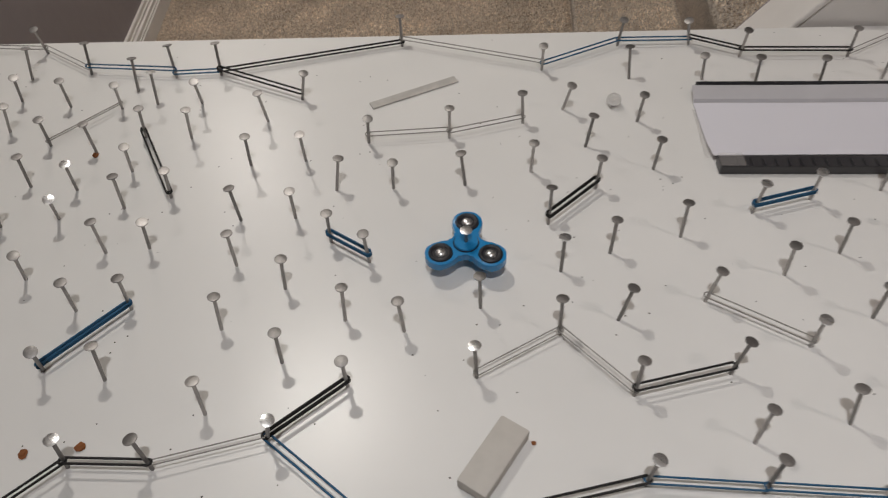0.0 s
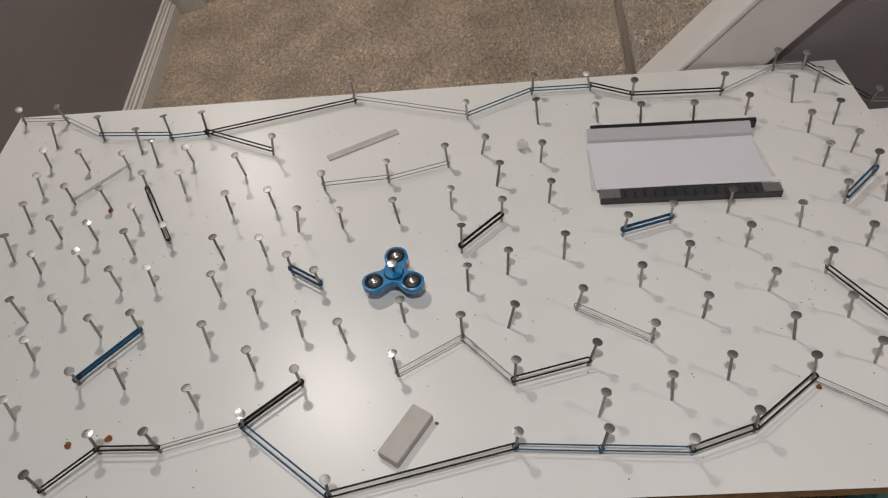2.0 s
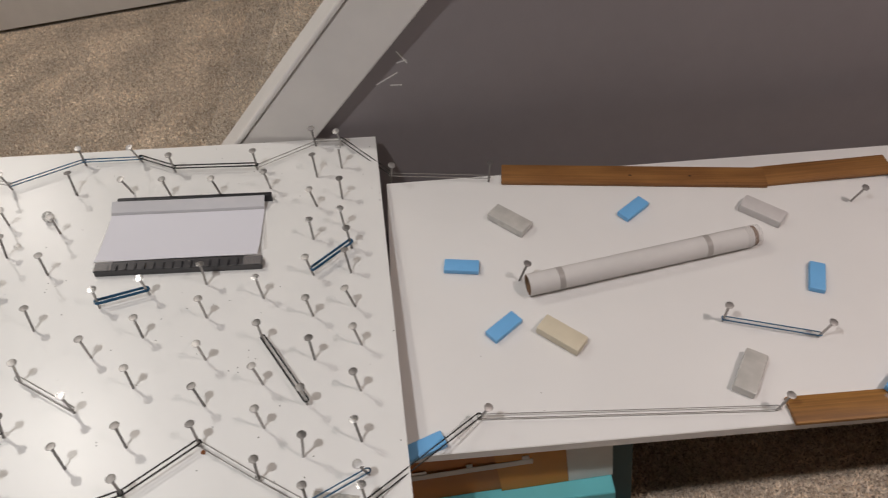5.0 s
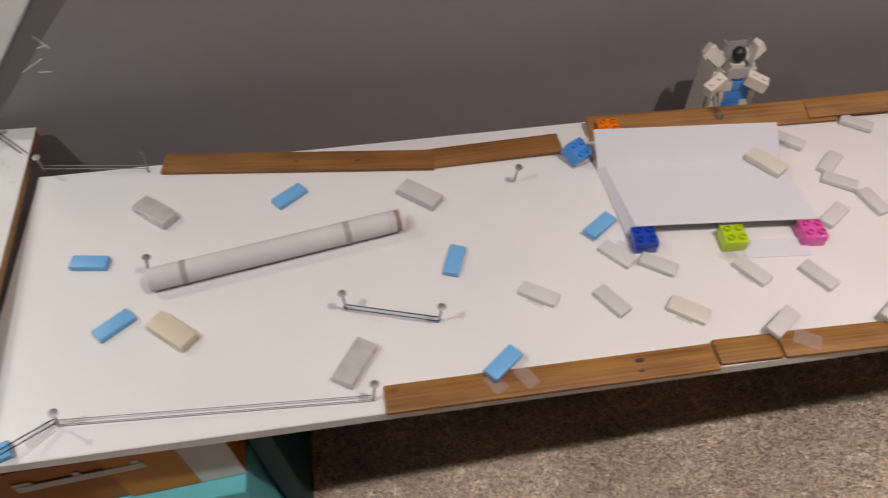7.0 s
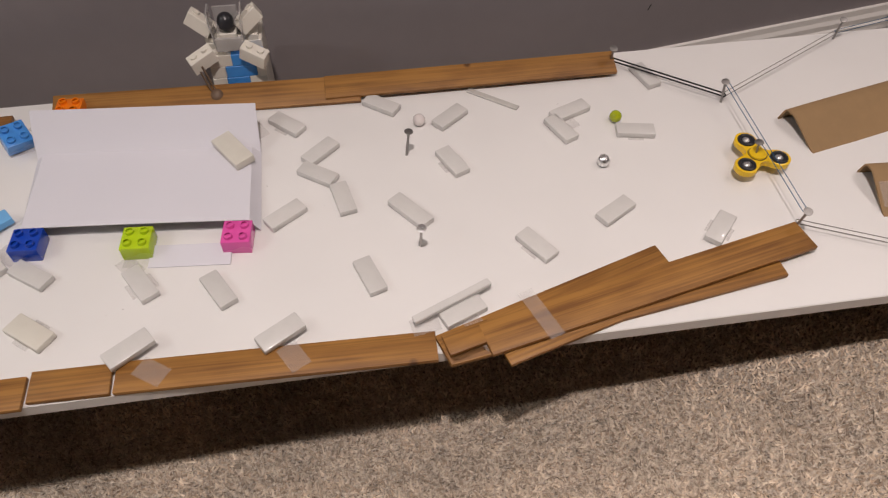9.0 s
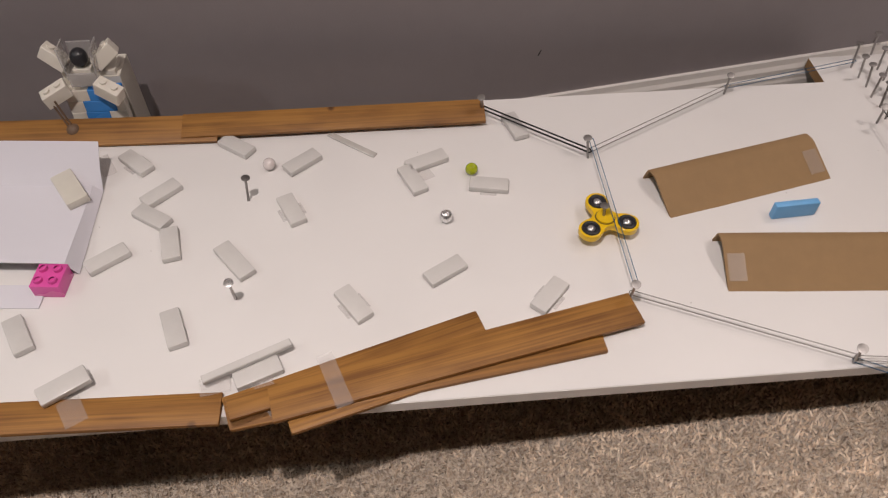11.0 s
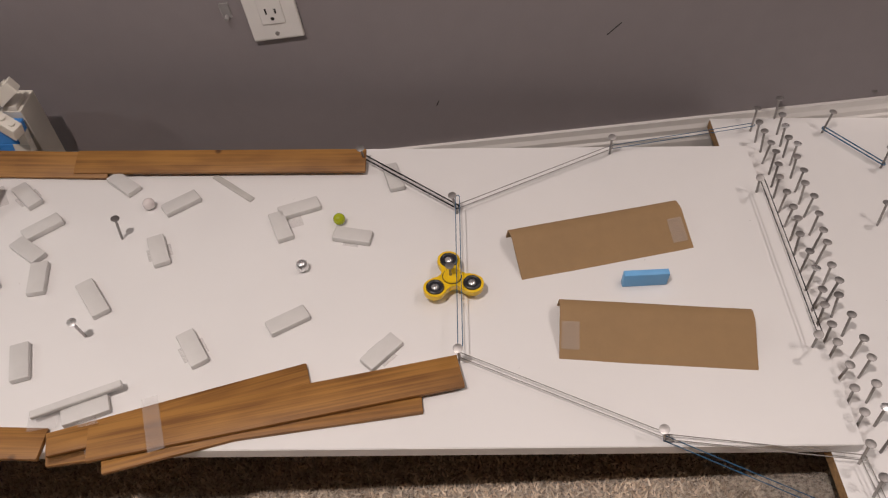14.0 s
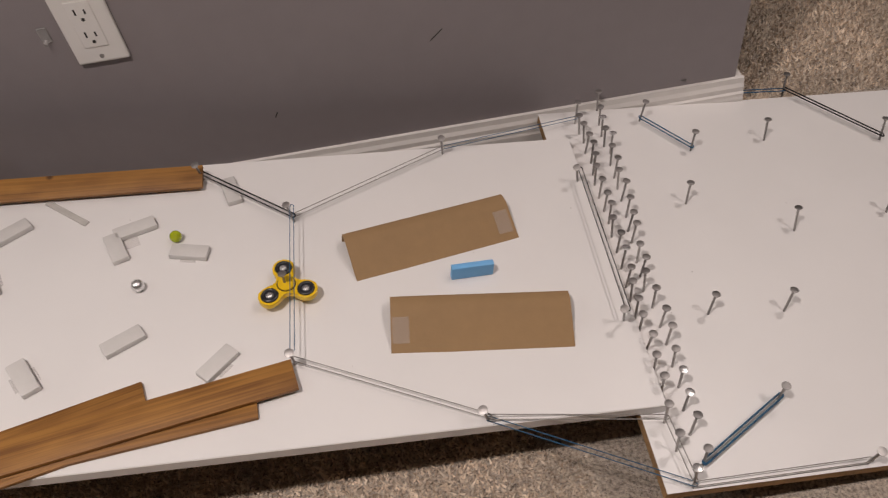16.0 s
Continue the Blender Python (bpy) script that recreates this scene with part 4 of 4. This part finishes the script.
def comb_strip(m, length, width, height, teeth, label):
    root = thing("comb_strip", m, label, "plastic strip", "comb strips")
    part("strip_body", add_box(bmesh.new(), -length / 2, length / 2, -width / 2, width / 2, 0, height, 0.0012, 2), STRIP_GREY if teeth else BLACK_PLASTIC, root)
    for k in range(teeth):
        x = -length / 2 + 0.018 + k * (length - 0.05) / max(teeth - 1, 1)
        part("rib", add_box(bmesh.new(), x - 0.0012, x + 0.0012, -width / 2 - 0.0006, width / 2 - 0.006, height - 0.0002, height + 0.0016, 0.0004), BLACK_PLASTIC, root)
    if teeth:
        for x in (-length / 2 + 0.012, length / 2 - 0.012):
            part("tape_wrap", add_box(bmesh.new(), x - 0.012, x + 0.012, -width / 2 - 0.001, width / 2 + 0.001, height + 0.0019, height + 0.0022), TAPE, root, "clear tape")
    return root


comb_strip(BOARD_A @ pose(-0.271, -0.262, 0, 0, 0, -1.5), 0.222, 0.017, 0.011, 15, "black ribbed plastic strip holding the paper edge")
comb_strip(BOARD_A @ pose(-0.266, -0.1335, 0.0, 0, 0, -1.5), 0.222, 0.007, 0.0135, 0, "thin black plastic strip behind the paper")

# taped paper tube
d = Vector((-1.597, -0.177, 0)) - Vector((-1.927, -0.2326, 0))
tube = thing("paper_tube", BOARD_B @ pose(-1.762, -0.205, 0.0158, 0, 0, math.degrees(math.atan2(d.y, d.x))), "long rolled white card tube bound with grey tape", "tube")


def pipe(x0, x1, r_out, r_in, sides=28):
    g = bmesh.new()
    loops = []
    for x, r in ((x0, r_out), (x1, r_out), (x1, r_in), (x0, r_in)):
        loops.append([g.verts.new((x, r * math.cos(2 * math.pi * k / sides), r * math.sin(2 * math.pi * k / sides))) for k in range(sides)])
    for i in range(4):
        for k in range(sides):
            g.faces.new((loops[i][k], loops[i][(k + 1) % sides], loops[(i + 1) % 4][(k + 1) % sides], loops[(i + 1) % 4][k]))
    bmesh.ops.recalc_face_normals(g, faces=g.faces)
    return g


part("outer_wrap", pipe(-0.166, 0.160, 0.0153, 0.0143), TUBE_PAPER, tube, smooth=True)
part("core", pipe(-0.1655, 0.1665, 0.0142, 0.0122), INSIDE_CARD, tube, "brown card core", smooth=True)
for x in (-0.121, 0.093):
    part("tape_ring", pipe(x - 0.004, x + 0.004, 0.0156, 0.0150), DARK_TAPE, tube, "grey tape ring", smooth=True)
part("end_tape", pipe(0.150, 0.172, 0.0155, 0.0150), TAPE, tube, "clear tape", smooth=True)


# ---- cardboard tunnels ----
def tunnel(u, v, angle, length, depth, tape_at):
    root = thing("cardboard_tunnel", BOARD_B @ pose(u, v, 0, 0, 0, angle), "bent brown cardboard strip standing like a roof", "cardboard", "cardboard tunnels")
    for name, prof in (("back_panel", [(0.024, 0.0), (0.0195, 0.0150), (0.0182, 0.0185)]), ("front_panel", [(0.0181, 0.0187), (0.0140, 0.0212), (0.0030, 0.0224), (-0.0012, 0.0212), (-depth * 0.3, 0.0153), (-depth * 0.65, 0.0074), (-depth, 0.0)])):
        panel = sheet(name, HERE, prof, -length / 2, length / 2, CARDBOARD, name.replace("_", " "), thick=0.0022)
        panel.parent = root
        panel["label"], panel["category"] = "", ""
    part("tape_patch", add_box(bmesh.new(), -0.010, 0.010, -0.016, 0.016, 0, 0.0002), TAPE, root, "clear tape", m=pose(tape_at, -depth * 0.52, 0.0128, 24, 0, 0))
    return root


tunnel(-0.237, -0.166, 12.7, 0.226, 0.049, 0.098)
tunnel(-0.190, -0.307, -4.2, 0.220, 0.052, -0.098)


# ---- spinners ----
def spinner(m, mat, label):
    root = thing("fidget_spinner", m, label, "fidget spinner", "fidget spinners")
    g = bmesh.new()
    n, arm, lobe, hub = 120, 0.0255, 0.0140, 0.0140
    outline = []
    for k in range(n):
        a = 2 * math.pi * k / n
        best = hub
        for j in range(3):
            t = a - 2 * math.pi * j / 3
            s = arm * math.sin(t)
            if math.cos(t) > 0 and abs(s) < lobe:
                best = max(best, arm * math.cos(t) + math.sqrt(lobe * lobe - s * s))
        outline.append(best)
    for _ in range(5):
        outline = [max(outline[k], (outline[k - 1] + outline[k] + outline[(k + 1) % n]) / 3) for k in range(n)]
    low = [g.verts.new((r * math.cos(2 * math.pi * k / n), r * math.sin(2 * math.pi * k / n), 0)) for k, r in enumerate(outline)]
    top = [g.verts.new((r * math.cos(2 * math.pi * k / n), r * math.sin(2 * math.pi * k / n), 0.0075)) for k, r in enumerate(outline)]
    g.faces.new(low[::-1])
    g.faces.new(top)
    rim = []
    for k in range(n):
        g.faces.new((low[k], low[(k + 1) % n], top[(k + 1) % n], top[k]))
    g.edges.ensure_lookup_table()
    rim = [e for e in g.edges if abs(e.verts[0].co.z - e.verts[1].co.z) < 1e-6]
    bmesh.ops.bevel(g, geom=rim, offset=0.0012, segments=2, affect="EDGES", profile=0.5)
    part("spinner_body", g, mat, root, smooth=True)
    for j in range(3):
        a = 2 * math.pi * j / 3
        c = Vector((arm * math.cos(a), arm * math.sin(a), 0))
        g = bmesh.new()
        ring = [c + Vector((0.0088 * math.cos(b), 0.0088 * math.sin(b), 0.0076)) for b in (2 * math.pi * k / 24 for k in range(24))]
        add_sweep(g, ring, 0.0022, 8)
        add_rod(g, c + Vector((0, 0, 0.0072)), c + Vector((0, 0, 0.0079)), 0.0085, sides=24)
        weight = part("bearing", g, BLACK_PLASTIC, root, "black bearing ring", smooth=True)
        g = bmesh.new()
        bmesh.ops.create_uvsphere(g, u_segments=18, v_segments=10, radius=0.0052, matrix=Matrix.Translation(c + Vector((0, 0, 0.0072))) @ Matrix.Diagonal((1, 1, 0.6, 1)))
        part("bearing_ball", g, BRIGHT_STEEL, weight, "shiny steel centre", smooth=True)
    g = bmesh.new()
    add_rod(g, (0, 0, 0.0075), (0, 0, 0.0098), 0.0110, 0.0104, 28)
    part("centre_cap", g, mat, root, smooth=True)
    part("cap_groove", add_sweep(bmesh.new(), [Vector((0.0112 * math.cos(b), 0.0112 * math.sin(b), 0.0078)) for b in (2 * math.pi * k / 28 for k in range(28))], 0.0006, 5), BLACK_PLASTIC, root, smooth=True)
    return root


spinner(BOARD_A @ pose(-0.6375, -0.3765, 0.015, 0, 0, 87), SPINNER_BLUE, "blue three-armed fidget spinner with black bearings on a nail")
nail_thing(leaning(BOARD_A, -0.6375, -0.3765, 0, 0), True, "nails in the upper board")
spinner(BOARD_B @ pose(-0.4225, -0.2475, 0.013, 0, 0, 98), SPINNER_YELLOW, "yellow three-armed fidget spinner with black bearings under the bands")
nail_thing(leaning(BOARD_B, -0.4225, -0.2475, -3, 2), False, "nails in the middle board")

# ---- bands on the other boards ----
GB = "bands on the middle board"
p = PINS_B
band(BOARD_B, p[0], p[1], "white", 0.010, GB)
band(BOARD_B, p[5], p[4], "white", 0.006, GB)
band(BOARD_B, p[6], p[7], "blue", 0.006, GB)
band(BOARD_B, p[10], p[11], "black", 0.012, GB)
band(BOARD_B, p[11], p[12], "white", 0.012, GB)
band(BOARD_B, p[11], p[13], "blue", 0.030, GB, 0.0005)
band(BOARD_B, p[13], p[14], "white", 0.010, GB, 0.0006)
band(BOARD_B, p[15], p[16], "black", 0.024, GB, 0.0007)
edge = BOARD_B.inverted() @ (BOARD_A @ Vector((PINS_A[128][0], PINS_A[128][1], 0.010)))
last = BOARD_B.inverted() @ (BOARD_A @ Vector((PINS_A[100][0], PINS_A[100][1], 0.012)))
band(BOARD_B, edge, p[5], "black", edge.z, GB, 0.0009, height_b=0.010)
band(BOARD_B, last, p[0], "black", last.z, GB, 0.0008, height_b=0.014)
inv = BOARD_B.inverted() @ BOARD_C
c = PINS_C
far = inv @ Vector((c[0][0], c[0][1], 0.012))
band(BOARD_B, p[12], far, "blue", 0.012, GB, 0.0005, height_b=far.z)
low = inv @ Vector((c[20][0], c[20][1], 0.014))
band(BOARD_B, p[14], low, "white", 0.008, GB, 0.0006, height_b=low.z)
tail = inv @ Vector((c[51][0], c[51][1], 0.008))
band(BOARD_B, p[14], tail, "blue", 0.004, GB, 0.0006, height_b=tail.z, turns=1)
GC = "bands on the lower board"
band(BOARD_C, c[44], c[45], "blue", 0.008, GC)
band(BOARD_C, c[50], c[55], "blue", 0.008, GC, 0.0010, turns=2)
band(BOARD_C, c[52], c[53], "blue", 0.008, GC)
band(BOARD_C, c[53], c[54], "black", 0.010, GC)
band(BOARD_C, c[20], c[51], "white", 0.012, GC)
band(BOARD_C, c[51], c[57], "white", 0.008, GC)


# ---- marbles ----
def marble(board_pose, u, v, mat, label, r=0.008):
    g = bmesh.new()
    bmesh.ops.create_uvsphere(g, u_segments=32, v_segments=20, radius=r)
    return solid("marble", g, mat, board_pose @ pose(u, v, r), label, "marble", "marbles", smooth=True)


marble(BOARD_B, -0.567, -0.142, GREEN_GLASS, "green glass marble on the white board")
marble(BOARD_B, -0.606, -0.219, BRIGHT_STEEL, "shiny steel marble on the white board")
marble(BOARD_A, -0.471, -0.152, CLEAR_GLASS, "clear glass marble among the nails")
marble(BOARD_B, -0.821, -0.112, PEARL_GLASS, "milky pearl glass marble on the white board")


# ---- toy astronaut: one plain mesh ----
def toy_astronaut(m):
    g = bmesh.new()

    def lump(x0, x1, y0, y1, z0, z1, mat, turn=None, at=(0, 0, 0)):
        start = len(g.faces)
        g2 = add_box(bmesh.new(), x0, x1, y0, y1, z0, z1, 0.0007)
        if turn:
            bmesh.ops.transform(g2, matrix=pose(*at, *turn), verts=g2.verts)
        me = bpy.data.meshes.new("lump")
        g2.to_mesh(me)
        g2.free()
        g.from_mesh(me)
        bpy.data.meshes.remove(me)
        g.faces.ensure_lookup_table()
        for fc in g.faces[start:]:
            fc.material_index = mat

    def studs(points, mat, turn=None, at=(0, 0, 0)):
        start = len(g.faces)
        g2 = bmesh.new()
        for x, y, z in points:
            add_rod(g2, (x, y, z), (x, y, z + 0.0026), 0.0041, sides=14)
        if turn:
            bmesh.ops.transform(g2, matrix=pose(*at, *turn), verts=g2.verts)
        me = bpy.data.meshes.new("lump")
        g2.to_mesh(me)
        g2.free()
        g.from_mesh(me)
        bpy.data.meshes.remove(me)
        g.faces.ensure_lookup_table()
        for fc in g.faces[start:]:
            fc.material_index = mat

    lump(-0.031, 0.039, 0.0005, 0.048, -0.262, 0.060, 0)
    lump(-0.031, 0.039, -0.013, 0.0, -0.004, 0.0068, 0)
    for k, (x0, x1) in enumerate(((-0.013, 0.016), (-0.012, 0.027), (-0.002, 0.0385))):
        z0, z1 = 0.0069 + 0.0148 * k, 0.0216 + 0.0148 * k
        lump(x0, x1, -0.0136, 0.0, z0, z1, 1)
        lump(-0.031, x0 - 0.0001, -0.0132, 0.0, z0, z1, 0)
        if x1 < 0.038:
            lump(x1 + 0.0001, 0.0388, -0.0132, 0.0, z0, z1, 0)
    studs([(0.0060, -0.0065, 0.0512)], 1)
    studs([(-0.0075, -0.0065, 0.0515), (-0.0205, -0.0065, 0.0515)], 0)
    # shoulder plate, then two bricks a side: one reaching forward, one raised
    lump(-0.031, 0.035, 0.001, 0.030, 0.0603, 0.0668, 0)
    for s in (-1, 1):
        low, high = (7, 17 * s, -24 * s), (-8, -34 * s, 14 * s)
        lump(-0.017, 0.016, -0.0095, 0.0075, 0, 0.0165, 0, low, (s * 0.031 - 0.003, -0.020, 0.047))
        studs([(-0.008, -0.001, 0.0165), (0.007, -0.001, 0.0165)], 0, low, (s * 0.031 - 0.003, -0.020, 0.047))
        lump(-0.016, 0.016, -0.0085, 0.0085, 0, 0.0165, 0, high, (s * 0.035 - 0.003, 0.006, 0.077))
        studs([(-0.008, 0, 0.0165), (0.008, 0, 0.0165)], 0, high, (s * 0.035 - 0.003, 0.006, 0.077))
    # helmet shell of clear plates round a dark visor ball
    for s in (-1, 1):
        lump(-0.0013, 0.0013, -0.016, 0.010, 0, 0.038, 2, (0, 5 * s, 0), (s * 0.017, 0, 0.066))
    lump(-0.0165, 0.0165, -0.0175, -0.0145, 0.058, 0.0745, 2)
    lump(-0.015, 0.015, 0.007, 0.0095, 0.066, 0.101, 2)
    lump(-0.011, 0.011, -0.011, 0.006, 0.056, 0.0765, 0)
    start = len(g.faces)
    bmesh.ops.create_uvsphere(g, u_segments=20, v_segments=14, radius=0.0106, matrix=Matrix.Translation((0, -0.005, 0.0885)))
    g.faces.ensure_lookup_table()
    for fc in g.faces[start:]:
        fc.material_index = 3
    # two cords with a round wooden bead that rests on the lath
    start = len(g.faces)
    for a, b in (((-0.036, -0.034, 0.052), (-0.026, -0.036, 0.018)), ((-0.041, -0.032, 0.047), (-0.030, -0.036, 0.016))):
        add_rod(g, a, b, 0.0013, sides=8)
    bmesh.ops.create_uvsphere(g, u_segments=18, v_segments=12, radius=0.0092, matrix=Matrix.Translation((-0.026, -0.037, 0.0125)))
    g.faces.ensure_lookup_table()
    for fc in g.faces[start:]:
        fc.material_index = 4
    for vert in g.verts:
        if vert.co.z > -0.01:
            vert.co.x, vert.co.z = vert.co.x * 1.03, vert.co.z * 1.10
            vert.co.y -= 0.14 * (0.095 - vert.co.z)
    return solid("toy_astronaut", g, [BRICK_WHITE, BRICK_SKY, HOOK_PLASTIC, BLACK_PLASTIC, BEAD_WOOD], m, "white and blue brick-built toy astronaut leaning by the wall", "toy figure")


toy_astronaut(BOARD_B @ pose(-1.052, 0.0175, -0.004, 0, 0, 0))


# ---- boxes under the boards ----
def carton(name, m, w, d, h, mats, label, bars):
    root = thing(name, m, label, "box", "boxes under the board")
    main, second, corner = mats
    part("carton_body", add_box(bmesh.new(), 0, w, 0, d, 0, h, 0.0015), main, root)
    part("lid", add_box(bmesh.new(), -0.002, w + 0.002, -0.002, d + 0.002, h - 0.03, h + 0.001, 0.0015), main, root)
    if second:
        part("side_panel", add_box(bmesh.new(), w * 0.56, w * 0.83, -0.0032, -0.0022, 0.001, h), second, root, "amber printed panel")
        part("corner_panel", add_box(bmesh.new(), w * 0.832, w + 0.0028, -0.0032, -0.0022, 0.001, h), corner, root, "white printed panel")
    for x0, x1, z0, z1 in bars:
        part("print_bar", add_box(bmesh.new(), x0, x1, -0.0042, -0.0034, z0, z1), corner, root, "pale printed bar")
    return root


carton("shoe_box", pose(0.47, 0.372, 0.198, 0, 0, 3.0), 0.335, 0.18, 0.110, (BOX_ORANGE, BOX_AMBER, BOX_WHITE), "orange shoe box with a white corner panel", [(0.075, 0.235, 0.066, 0.078), (0.075, 0.098, 0.080, 0.086), (0.150, 0.158, 0.079, 0.087), (0.222, 0.231, 0.079, 0.087)])
carton("shoe_box", pose(0.46, 0.352, 0.0, 0, 0, 2.0), 0.345, 0.21, 0.196, (BOX_TEAL, None, BOX_WHITE), "teal cardboard shoe box under another box", [])
carton("storage_box", pose(0.812, 0.42, 0.0, 0, 0, 3.0), 0.03, 0.20, 0.285, (BOX_DARK, None, BOX_WHITE), "dark green flat box standing on edge", [])

# ---- crumbs and stray bits ----
bits = random.Random(9)
for u, v, s in ((-0.932, -0.5605, 0.0042), (-0.9735, -0.5655, 0.004), (-0.590, -0.560, 0.002), (-1.03, -0.222, 0.004), (-0.205, -0.540, 0.003)):
    g = bmesh.new()
    bmesh.ops.create_icosphere(g, subdivisions=2, radius=s)
    for vert in g.verts:
        vert.co *= 0.7 + 0.5 * bits.random()
        vert.co.z *= 0.45
    solid("crumb", g, CRUMB, BOARD_A @ pose(u, v, s * 0.25, 0, 0, bits.random() * 180), "brown wood crumb on the white board", "crumb", "crumbs")
bm = add_box(bmesh.new(), -0.025, 0.025, -0.018, 0.018, 0, 0.0005)
solid("stone_patch", bm, STONE, BOARD_A @ pose(-0.062, -0.618, 0, 0, 0, -12), "grey speckled patch stuck to the board", "patch")
